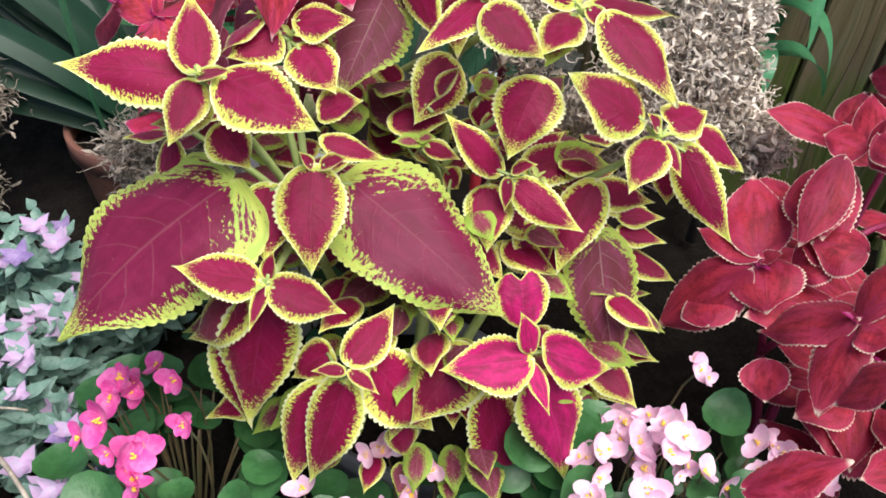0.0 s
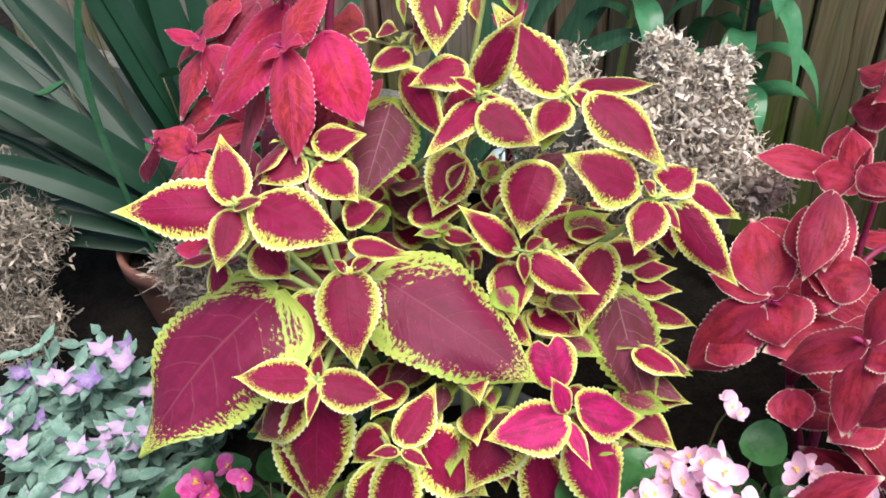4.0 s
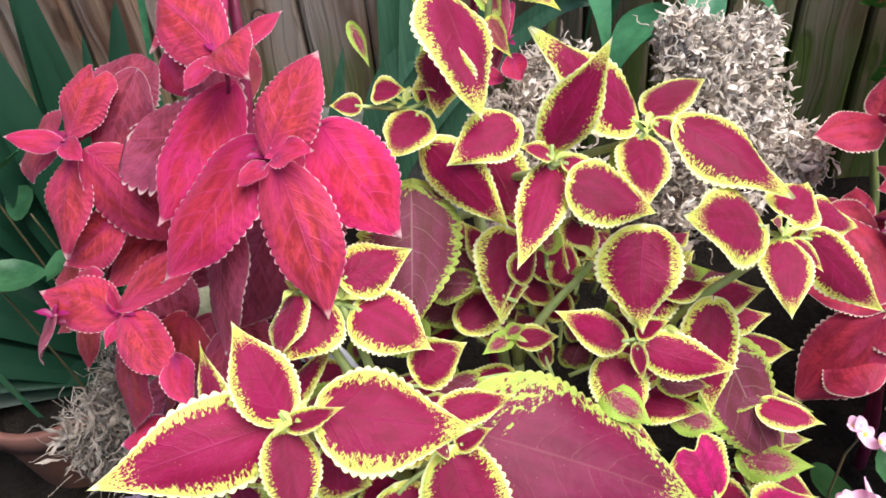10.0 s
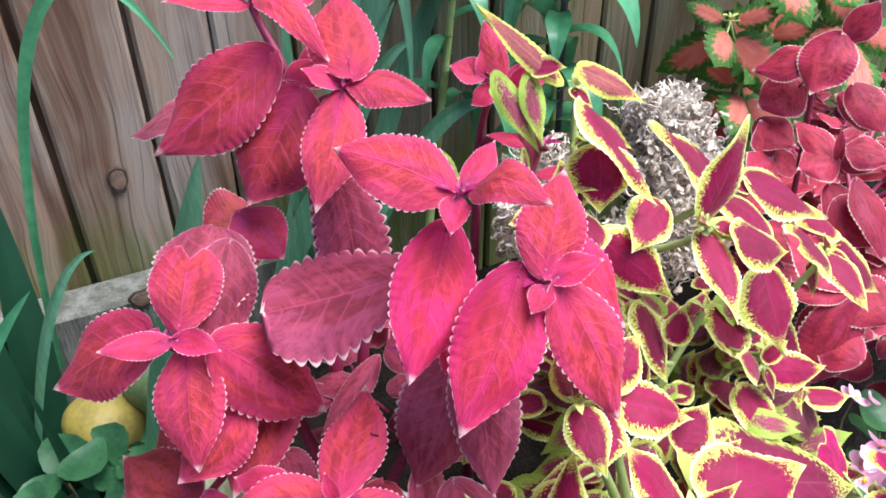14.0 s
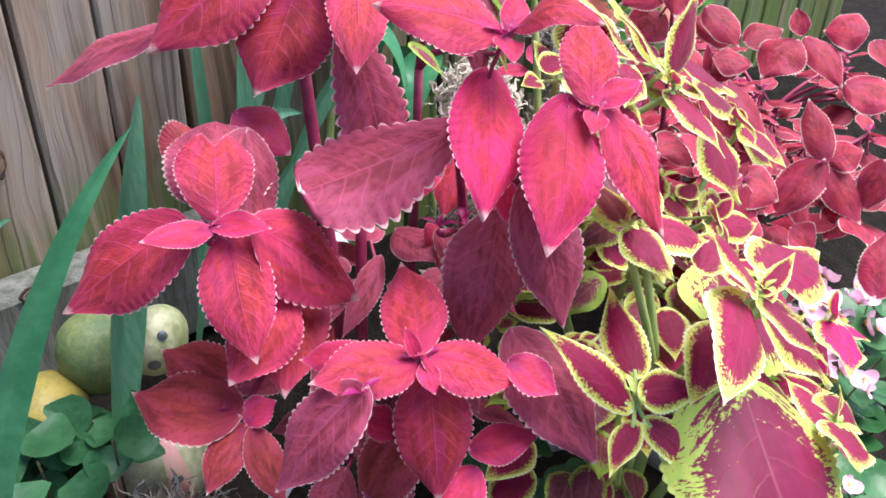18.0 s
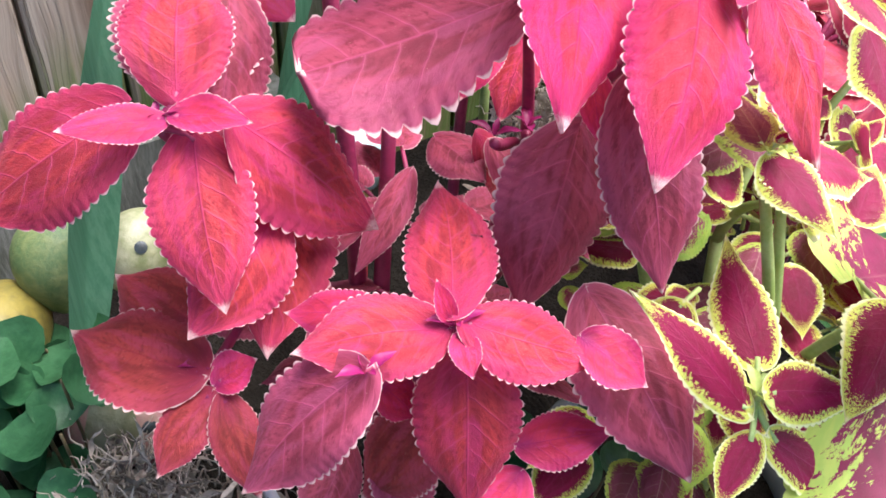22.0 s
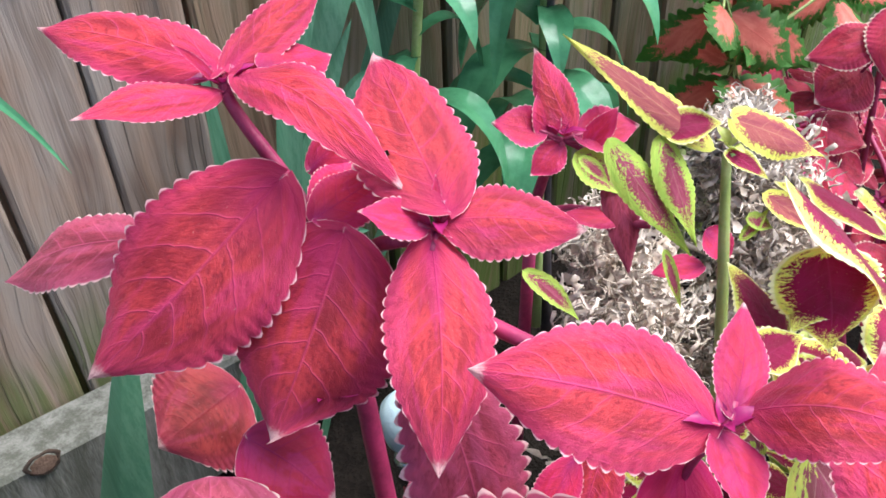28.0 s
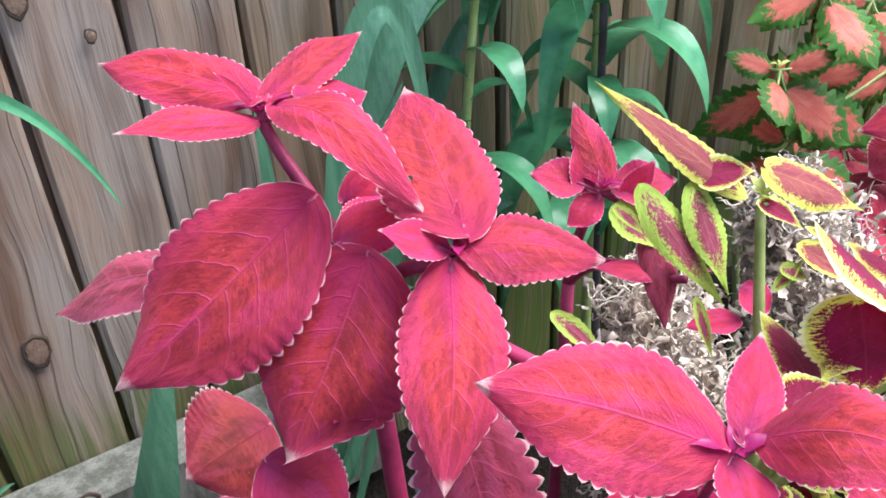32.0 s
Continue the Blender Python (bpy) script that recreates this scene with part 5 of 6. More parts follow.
leaf(red_far, (0.441, 0.422, 0.638), (0.421, 0.401, 0.617), 0.028, (-0.69, -0.07, 0.72))
leaf(red_far, (0.345, 0.390, 0.545), (0.320, 0.397, 0.497), 0.037, (-0.87, 0.14, 0.48))
leaf(red_far, (0.299, 0.462, 0.472), (0.296, 0.435, 0.452), 0.039, (-0.61, -0.43, 0.67))
leaf(red_far, (0.377, 0.578, 0.614), (0.390, 0.538, 0.609), 0.036, (-0.50, -0.28, 0.82))
leaf(red_far, (0.269, 0.369, 0.431), (0.331, 0.365, 0.477), 0.047, (-0.58, 0.08, 0.81))
leaf(red_far, (0.258, 0.493, 0.477), (0.269, 0.535, 0.480), 0.046, (-0.47, 0.04, 0.88))
leaf(red_far, (0.388, 0.470, 0.425), (0.335, 0.450, 0.420), 0.046, (-0.35, -0.30, 0.89))
leaf(red_far, (0.372, 0.500, 0.400), (0.322, 0.515, 0.392), 0.044, (-0.45, -0.20, 0.87))
stalk = stem(red, (-0.126, 0.702, 0.645))
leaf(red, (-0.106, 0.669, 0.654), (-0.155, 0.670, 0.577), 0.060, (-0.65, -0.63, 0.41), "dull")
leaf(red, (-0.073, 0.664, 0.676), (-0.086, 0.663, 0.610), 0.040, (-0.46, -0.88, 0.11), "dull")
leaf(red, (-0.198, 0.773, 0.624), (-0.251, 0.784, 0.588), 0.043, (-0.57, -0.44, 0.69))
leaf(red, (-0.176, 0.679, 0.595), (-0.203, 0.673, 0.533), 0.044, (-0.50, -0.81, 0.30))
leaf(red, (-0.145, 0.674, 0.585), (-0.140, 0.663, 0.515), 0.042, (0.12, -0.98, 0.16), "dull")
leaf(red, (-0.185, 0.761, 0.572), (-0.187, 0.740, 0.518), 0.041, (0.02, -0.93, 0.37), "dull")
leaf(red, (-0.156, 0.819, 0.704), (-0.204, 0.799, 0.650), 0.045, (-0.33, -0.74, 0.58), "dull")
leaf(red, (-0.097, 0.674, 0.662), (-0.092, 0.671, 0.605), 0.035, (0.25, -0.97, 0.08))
yellow_edged["node"] = (0.020, 0.748, 0.731)
leaf(yellow_edged, (-0.008, 0.773, 0.721), (-0.006, 0.746, 0.699), 0.011, (-0.40, -0.58, 0.71), "lime")
leaf(yellow_edged, (0.039, 0.752, 0.767), (0.033, 0.708, 0.721), 0.019, (-0.58, -0.55, 0.60), "lime")
leaf(yellow_edged, (0.028, 0.719, 0.724), (0.019, 0.706, 0.700), 0.006, (-0.75, -0.42, 0.51), "lime")
leaf(yellow_edged, (0.062, 0.772, 0.741), (0.063, 0.756, 0.728), 0.008, (-0.49, -0.56, 0.67), "lime")
leaf(yellow_edged, (0.038, 0.650, 0.739), (-0.007, 0.660, 0.725), 0.030, (-0.32, -0.02, 0.95))
leaf(yellow_edged, (0.059, 0.684, 0.745), (0.058, 0.651, 0.733), 0.014, (-0.49, -0.27, 0.83), "tan")
leaf(yellow_edged, (0.050, 0.689, 0.737), (0.054, 0.677, 0.732), 0.009, (-0.37, -0.47, 0.80), "lime")
leaf(yellow_edged, (0.044, 0.689, 0.729), (0.058, 0.681, 0.740), 0.006, (-0.64, 0.06, 0.77), "lime")
stalk = stem(red_young, (0.096, 0.740, 0.686))
leaf(red_young, (0.099, 0.753, 0.684), (0.080, 0.788, 0.689), 0.014, (-0.35, -0.30, 0.89))
leaf(red_young, (0.112, 0.761, 0.708), (0.096, 0.750, 0.676), 0.012, (-0.80, -0.32, 0.51))
leaf(red_young, (0.076, 0.706, 0.683), (0.060, 0.730, 0.682), 0.015, (-0.35, -0.18, 0.92))
leaf(red_young, (0.085, 0.709, 0.699), (0.085, 0.694, 0.686), 0.019, (-0.53, -0.56, 0.64))
stalk = stem(yellow_edged, (-0.062, 0.688, 0.531))
leaf(yellow_edged, (-0.062, 0.688, 0.543), (-0.057, 0.706, 0.557), 0.015, (-0.54, -0.43, 0.72), "lime")
leaf(yellow_edged, (-0.062, 0.684, 0.540), (-0.046, 0.675, 0.554), 0.017, (-0.64, 0.01, 0.77), "lime")
leaf(yellow_edged, (-0.063, 0.693, 0.528), (-0.072, 0.709, 0.541), 0.015, (-0.21, -0.69, 0.69), "lime")
leaf(yellow_edged, (-0.065, 0.675, 0.533), (-0.056, 0.661, 0.537), 0.016, (-0.44, -0.06, 0.90), "lime")
leaf(yellow_edged, (-0.071, 0.683, 0.530), (-0.084, 0.687, 0.517), 0.015, (-0.71, -0.04, 0.70), "lime")
leaf(yellow_edged, (-0.069, 0.669, 0.526), (-0.075, 0.658, 0.513), 0.015, (-0.62, -0.40, 0.67), "lime")
leaf(yellow_edged, (-0.052, 0.713, 0.534), (-0.044, 0.725, 0.550), 0.014, (-0.63, -0.40, 0.66), "lime")
leaf(yellow_edged, (-0.039, 0.681, 0.534), (-0.020, 0.672, 0.550), 0.021, (-0.67, 0.00, 0.74))

# lower and hidden leaves that close the plants
_rng = random.Random(21)
for k in range(210):
    a, r = _rng.uniform(0, 6.28), math.sqrt(_rng.random())
    b = Vector((0.04 + 0.17 * r * math.cos(a), 0.56 + 0.13 * r * math.sin(a), 0))
    b.z = 0.56 + 0.75 * (b.y - 0.5) - 0.1 * r * r - _rng.uniform(0.01, 0.13)
    d = Vector((math.cos(a), math.sin(a) - 0.3, _rng.uniform(-0.5, 0.2))).normalized()
    s = _rng.uniform(0.03, 0.06)
    yellow_edged["node"] = b - d * 0.03 - Vector((0, 0, 0.02))
    leaf(yellow_edged, b, b + d * s, s * 0.6, (_rng.uniform(-0.4, 0.2), _rng.uniform(-0.7, 0.1), 1), _rng.choice(("", "", "lime", "dull")))
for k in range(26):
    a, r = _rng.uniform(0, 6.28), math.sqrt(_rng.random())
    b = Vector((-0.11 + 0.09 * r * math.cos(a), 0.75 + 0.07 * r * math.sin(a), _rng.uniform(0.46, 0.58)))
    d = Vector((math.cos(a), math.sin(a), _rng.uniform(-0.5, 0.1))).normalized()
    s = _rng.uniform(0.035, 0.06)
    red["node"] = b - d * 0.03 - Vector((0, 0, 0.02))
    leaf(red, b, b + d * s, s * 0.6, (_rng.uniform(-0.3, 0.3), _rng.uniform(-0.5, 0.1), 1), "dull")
for k in range(16):
    c = (_rng.uniform(0.34, 0.62), _rng.uniform(0.38, 0.68), 0)
    c = (c[0], c[1], _rng.uniform(0.42, 0.5) + 0.12 * max(0, c[0] - 0.35))
    whorl(red_far, c, _rng.uniform(0.055, 0.075), _rng)

red_side = coleus("brick-red coleus spreading wide at the end of the bed", "far", (0.7, 0.6, 0.2), "stem_red", ((0.64, 0.5, 0.38), (0.74, 0.62, 0.42), (0.66, 0.7, 0.44), (0.82, 0.5, 0.38)))
for k in range(26):
    c = (_rng.uniform(0.52, 0.98), _rng.uniform(0.36, 0.78), _rng.uniform(0.36, 0.5))
    whorl(red_side, c, _rng.uniform(0.05, 0.07), _rng)

salmon_heart = coleus("coleus with salmon leaf hearts and green toothed margins", "salmon", (0.62, 0.78, 0.2), "stem_green", ((0.56, 0.8, 0.45), (0.68, 0.77, 0.5)))
for c in ((0.6, 0.79, 0.62), (0.68, 0.77, 0.58), (0.66, 0.77, 0.7), (0.74, 0.73, 0.66), (0.79, 0.69, 0.58), (0.72, 0.78, 0.78), (0.84, 0.67, 0.7), (0.63, 0.77, 0.53)):
    whorl(salmon_heart, c, 0.1, _rng, 6, 0.35, "", (-0.8, -0.8, 0.45))


# ---- strap-leaved plants ----
def strap_mesh(name, points, width, normal, fold=0.25, peak=0.35, blunt=1.0, steps=26):
    """A long leaf along a curve, keeled in the middle, pointed at the end."""
    pts = bezier(*points, n=steps)
    verts, faces = [], []
    n = Vector(normal)
    for i, p in enumerate(pts):
        t = i / (steps - 1)
        d = (pts[min(i + 1, steps - 1)] - pts[max(i - 1, 0)]).normalized()
        s = n.cross(d).normalized()
        up = d.cross(s)
        h = width / 2 * min(1, 0.55 + t / peak * 0.45) * min(1, ((1 - t) / 0.45) ** 0.75 * blunt)
        for k in (-1, -0.55, -0.06, 0.06, 0.55, 1):
            verts.append(p + s * h * k + up * fold * h * (abs(k) - 0.4))
    for i in range(steps - 1):
        for k in range(5):
            faces.append((i * 6 + k, i * 6 + k + 1, i * 6 + 7 + k, i * 6 + 6 + k))
    return mesh_of(name, verts, faces)


def iris_blade(plant, base, tip, width, droop, normal=(0.3, -0.6, 0.6)):
    b, t = Vector(base), Vector(tip)
    up = Vector((0, 0, 1))
    ln = (t - b).length
    part("blade", strap_mesh("blade", (b, b.lerp(t, 0.3) + up * droop * ln, b.lerp(t, 0.7) + up * droop * ln, t), width, normal), M[plant["look"]], plant)


iris = thing("iris_plant", "clump of broad dark green sword-shaped leaves in a terracotta pot", "plant")
iris["look"] = "iris"
for base, tip, w, dr in (
    ((-0.33, 0.98, 0.3), (-0.72, 1.16, 0.62), 0.06, 0.1), ((-0.31, 0.99, 0.3), (-0.66, 1.24, 0.74), 0.062, 0.08),
    ((-0.28, 1.0, 0.3), (-0.54, 1.26, 0.78), 0.055, 0.06), ((-0.29, 0.97, 0.3), (-0.76, 1.04, 0.5), 0.05, 0.1),
    ((-0.3, 0.96, 0.3), (-0.72, 0.94, 0.44), 0.045, 0.1), ((-0.27, 1.0, 0.3), (-0.42, 1.2, 0.86), 0.05, 0.04),
    ((-0.26, 0.98, 0.3), (-0.36, 1.12, 0.8), 0.045, 0.03), ((-0.32, 0.97, 0.3), (-0.8, 1.12, 0.56), 0.055, 0.12),
    ((-0.28, 0.98, 0.3), (-0.62, 0.98, 0.6), 0.05, 0.12), ((-0.25, 0.99, 0.3), (-0.3, 1.05, 0.62), 0.03, 0.05),
    ((-0.27, 1.01, 0.3), (-0.5, 1.12, 0.86), 0.05, 0.05),
    ((-0.25, 1.03, 0.3), (-0.24, 1.14, 0.72), 0.05, 0.03), ((-0.24, 1.04, 0.3), (-0.16, 1.16, 0.62), 0.045, 0.04),
):
    iris_blade(iris, base, tip, w, dr)
    turn = Vector((_rng.uniform(-0.05, 0.05), _rng.uniform(-0.06, 0.06), _rng.uniform(-0.08, 0.05)))
    iris_blade(iris, Vector(base) + turn * 0.3, Vector(tip) * 0.9 + Vector(base) * 0.1 + turn, w * _rng.uniform(0.5, 0.8), dr + _rng.uniform(-0.03, 0.06), (0.3, -0.6, _rng.uniform(0.2, 0.9)))

iris_two = thing("iris_plant", "tall arching strap-shaped green leaves before the fence", "plant")
iris_two["look"] = "strap"
for base, tip, w, dr in (
    ((-0.2, 0.94, 0.4), (-0.055, 0.985, 0.665), 0.046, 0.05),
    ((0.06, 1.02, 0.36), (0.24, 1.0, 0.66), 0.028, 0.3), ((0.1, 1.0, 0.36), (0.3, 0.94, 0.58), 0.032, 0.35),
    ((0.05, 1.0, 0.36), (0.17, 0.96, 0.52), 0.028, 0.25), ((0.08, 1.03, 0.36), (0.12, 1.06, 0.74), 0.03, 0.04),
    ((-0.02, 1.0, 0.36), (0.03, 0.97, 0.6), 0.022, 0.05), ((0.12, 1.02, 0.36), (0.36, 1.0, 0.74), 0.04, 0.25),
    ((-0.24, 1.06, 0.4), (-0.12, 1.08, 0.56), 0.012, 0.35),
):
    iris_blade(iris_two, base, tip, w, dr, (0.2, -0.9, 0.3))

for points, w in (
    (((0.085, 1.0, 0.42), (0.13, 1.0, 0.88), (0.225, 0.985, 0.85), (0.185, 0.955, 0.63)), 0.024),
    (((0.09, 1.01, 0.42), (0.11, 1.01, 0.58), (0.16, 1.0, 0.66), (0.205, 0.99, 0.72)), 0.024),
    (((0.1, 1.02, 0.42), (0.16, 1.01, 0.8), (0.26, 0.99, 0.82), (0.3, 0.97, 0.75)), 0.034),
    (((0.05, 1.03, 0.42), (0.06, 1.02, 0.5), (0.1, 1.0, 0.6), (0.17, 0.97, 0.56)), 0.03),
):
    part("blade", strap_mesh("blade", points, w, (-0.4, -0.9, 0.35)), M["strap"], iris_two)

for points, w in (
    (((-0.37, 0.93, 0.3), (-0.385, 0.85, 0.6), (-0.34, 0.81, 0.72), (-0.293, 0.783, 0.772)), 0.017),
    (((-0.16, 1.15, 0.4), (-0.12, 1.14, 0.9), (-0.04, 1.07, 0.82), (-0.037, 1.016, 0.728)), 0.011),
):
    part("blade", strap_mesh("blade", points, w, (-0.5, -0.8, 0.3)), M["lily"], iris_two)

lily = thing("lily_plant", "leafy lily stalk with drooping glossy green leaves on a stake", "plant")
_top, _foot = Vector((0.4, 0.92, 1.05)), Vector((0.38, 0.9, 0.3))
tube("stake", bezier(_foot + Vector((0.015, -0.01, -0.05)), _foot.lerp(_top, 0.3), _foot.lerp(_top, 0.6), _top + Vector((0.01, 0, 0.1))), (0.007, 0.006), "bark", lily)


def lily_stalk(plant, foot, top, count, start, longest, rng):
    """A stalk with glossy lance-shaped leaves that spring out all round it and droop."""
    tube("stem", bezier(foot, foot.lerp(top, 0.3), foot.lerp(top, 0.7), top), (0.006, 0.003), "stem_green", plant)
    for i in range(count):
        p = foot.lerp(top, start + (1 - start) * i / (count - 1))
        a = i * 2.4
        d = Vector((math.cos(a), math.sin(a), 0))
        ln = longest * rng.uniform(0.62, 1.0)
        q = p + d * ln * 0.72 + Vector((0, 0, -ln * rng.uniform(0.25, 0.8)))
        points = (p, p + d * ln * 0.3 + Vector((0, 0, ln * 0.2)), p + d * ln * 0.65 + Vector((0, 0, ln * 0.12)), q)
        part("leaf", strap_mesh("leaf", points, ln * rng.uniform(0.24, 0.31), (d.x * 0.3, d.y * 0.3, 1), 0.2, 0.5, 1.0, 16), M["lily"], plant)


lily_stalk(lily, _foot, _top, 42, 0.28, 0.165, _rng)
lily_two = thing("lily_plant", "slender lily stalk with drooping glossy leaves by the fence", "plant")
lily_stalk(lily_two, Vector((0.235, 1.0, 0.26)), Vector((0.3, 0.965, 0.9)), 17, 0.5, 0.12, _rng)


# ---- dried plants ----
def dried_clump(name, label, lumps_at, count, material, rng, curl, thick, lumps):
    """A heap of dead curled fronds: many thin twisted strands and crumpled leaf scraps in one mesh."""
    verts, faces = [], []
    for _ in range(count):
        a, e = rng.uniform(0, 6.28), rng.uniform(-1, 1)
        r = rng.random() ** 0.4 * (1.0 if rng.random() < 0.86 else rng.uniform(1.0, 1.45))
        k = math.sqrt(1 - e * e)
        x, y, z, s = rng.choice(lumps_at)
        p = Vector((x + s * r * k * math.cos(a), y + s * r * k * math.sin(a), z + s * r * e))
        d = Vector((rng.gauss(0, 1), rng.gauss(0, 1), rng.gauss(0.5, 0.8))).normalized()
        pts = [p]
        for _ in range(6):
            d = (d + Vector((rng.gauss(0, curl), rng.gauss(0, curl), rng.gauss(0, curl)))).normalized()
            pts.append(pts[-1] + d * rng.uniform(0.002, 0.0055))
        if rng.random() > lumps:
            v, f = tube_data(pts, (thick * rng.uniform(0.6, 1.3), thick * 0.4), 3, len(verts))
            verts += v
            faces += f
            continue
        # a shrivelled leaf: a ribbon that twists and narrows at both ends
        w = Vector((rng.gauss(0, 1), rng.gauss(0, 1), rng.gauss(0, 1))).normalized()
        o, broad = len(verts), thick * rng.uniform(0.9, 3.2)
        for i, q in enumerate(pts):
            d = (pts[min(i + 1, 6)] - pts[max(i - 1, 0)]).normalized()
            w = (w + Vector((rng.gauss(0, 0.5), rng.gauss(0, 0.5), rng.gauss(0, 0.5)))).normalized()
            g = d.cross(w).normalized()
            h = broad * (0.25 + math.sin(math.pi * i / 6)) * rng.uniform(0.6, 1.3)
            verts += [q - g * h, q + d.cross(g) * h * 0.6, q + g * h]
        for i in range(6):
            a = o + i * 3
            faces += [[a, a + 1, a + 4, a + 3], [a + 1, a + 2, a + 5, a + 4]]
    return tagged(part(name, mesh_of(name, verts, faces), M[material]), label, "dried plant", kind="stuff")


dried_clump("dried_plant", "tangled heap of dead pale grey curled fronds", ((0.225, 0.68, 0.605, 0.045), (0.255, 0.7, 0.63, 0.04), (0.285, 0.71, 0.6, 0.04), (0.245, 0.68, 0.55, 0.05), (0.3, 0.7, 0.55, 0.045), (0.2, 0.68, 0.56, 0.045), (0.34, 0.69, 0.53, 0.03), (0.2, 0.72, 0.5, 0.06), (0.13, 0.74, 0.5, 0.06), (0.24, 0.72, 0.66, 0.022), (0.3, 0.72, 0.645, 0.02), (0.11, 0.75, 0.6, 0.04), (0.15, 0.77, 0.62, 0.035)), 7200, "dry_grey", _rng, 0.95, 0.0009, 0.62)
dried_clump("dried_plant", "dead brown twiggy bush with brittle stems", ((-0.53, 0.9, 0.38, 0.06), (-0.6, 0.88, 0.34, 0.08), (-0.54, 0.85, 0.28, 0.055), (-0.61, 0.95, 0.42, 0.08)), 3400, "dry_brown", _rng, 0.35, 0.0008, 0.4)
dried_clump("dried_plant", "dead brown mossy growth spilling round the white pot", ((-0.25, 0.82, 0.38, 0.05), (-0.22, 0.76, 0.36, 0.05), (-0.28, 0.78, 0.4, 0.045), (-0.24, 0.86, 0.4, 0.04), (-0.2, 0.7, 0.34, 0.05)), 3400, "dry_brown", _rng, 0.4, 0.0008, 0.35)


# ---- pots ----
def pot_mesh(name, profile, sides=40):
    """Turned pot: closed profile of (radius, height), with an inside."""
    n = len(profile)
    verts = [(r * math.cos(2 * math.pi * k / sides), r * math.sin(2 * math.pi * k / sides), h) for k in range(sides) for r, h in profile]
    faces = [(k * n + i, ((k + 1) % sides) * n + i, ((k + 1) % sides) * n + i + 1, k * n + i + 1) for k in range(sides) for i in range(n - 1)]
    return mesh_of(name, verts, faces)


def pot(name, label, place, radius, height, material):
    th = thing(name, label, "pot")
    th.location = place
    prof = [(0.001, 0), (radius * 0.68, 0), (radius * 0.7, 0.004), (radius * 0.92, height * 0.78), (radius * 0.93, height * 0.8), (radius, height * 0.81), (radius * 1.02, height * 0.99), (radius, height), (radius * 0.93, height), (radius * 0.9, height * 0.85), (radius * 0.88, height * 0.8)]
    part("body", pot_mesh("body", prof), M[material], th)
    part("soil", pot_mesh("soil", [(0.001, height * 0.86), (radius * 0.5, height * 0.87), (radius * 0.9, height * 0.84), (radius * 0.9, height * 0.8)]), M["soil"], th)
    return th


pot("flower_pot", "white glazed pot holding a crimson coleus", (-0.135, 0.755, 0.2), 0.075, 0.2, "white_pot")
pot("flower_pot", "dull terracotta pot of sword leaves on the soil", (-0.355, 0.985, 0.16), 0.09, 0.15, "terracotta")
pot("flower_pot", "dark plastic pot under a yellow-edged coleus", (0.03, 0.58, 0.12), 0.11, 0.16, "plastic")


# ---- begonias ----
def petal_mesh(name, size, rng, round_to=0.85, point=0.0):
    """A cupped rounded petal or leaf with a shallow notch at its foot."""
    rings, sides = 4, 14
    verts, faces = [(0, 0, 0)], []
    for i in range(1, rings + 1):
        for k in range(sides):
            a = 2 * math.pi * k / sides
            r = size / 2 * i / rings * (1 + 0.06 * math.sin(3 * a + rng.random()))
            slim = 1 - point * max(0, math.cos(a)) ** 2 * 0.9
            verts.append((size * 0.45 + r * math.cos(a) * (1 + 0.25 * point * max(0, math.cos(a))), r * round_to * slim * math.sin(a), 0.22 * r * r / (size / 2) + 0.05 * r * math.sin(2 * a + rng.random() * 3)))
    verts[0] = (size * 0.45, 0, 0)
    for k in range(sides):
        faces.append((0, 1 + k, 1 + (k + 1) % sides))
    for i in range(rings - 1):
        for k in range(sides):
            a, b = 1 + i * sides + k, 1 + i * sides + (k + 1) % sides
            faces.append((a, a + sides, b + sides, b))
    return mesh_of(name, verts, faces)


def oriented(ob, place, direction, normal):
    d, n = Vector(direction).normalized(), Vector(normal)
    ob.matrix_world = frame_from(place, Vector(place) + d, n)


def flower(plant, place, size, material, rng, facing):
    """A begonia flower: two large and two small petals round a yellow eye."""
    f = new("flower")
    f.parent = plant
    f.matrix_world = Matrix.Translation(place) @ Vector(facing).to_track_quat("Z", "Y").to_matrix().to_4x4()
    turn = rng.uniform(0, 6)
    for k in range(4):
        ob = part("petal", petal_mesh("petal", size * (0.62 if k % 2 == 0 else 0.42), rng), M[material], f)
        ob.matrix_local = Matrix.Rotation(turn + k * 1.57, 4, "Z") @ pose(0, 0, 0, 0, -22, 0)
    v, fc = [], []
    for _ in range(6):
        p = Vector((rng.gauss(0, 0.05), rng.gauss(0, 0.05), 0)) * size
        a, b = tube_data([p, p + Vector((0, 0, size * 0.16))], (size * 0.018, size * 0.024), 5, len(v))
        v += a
        fc += b
    part("flower_eye", mesh_of("flower_eye", v, fc), M["pollen"], f)
    return f


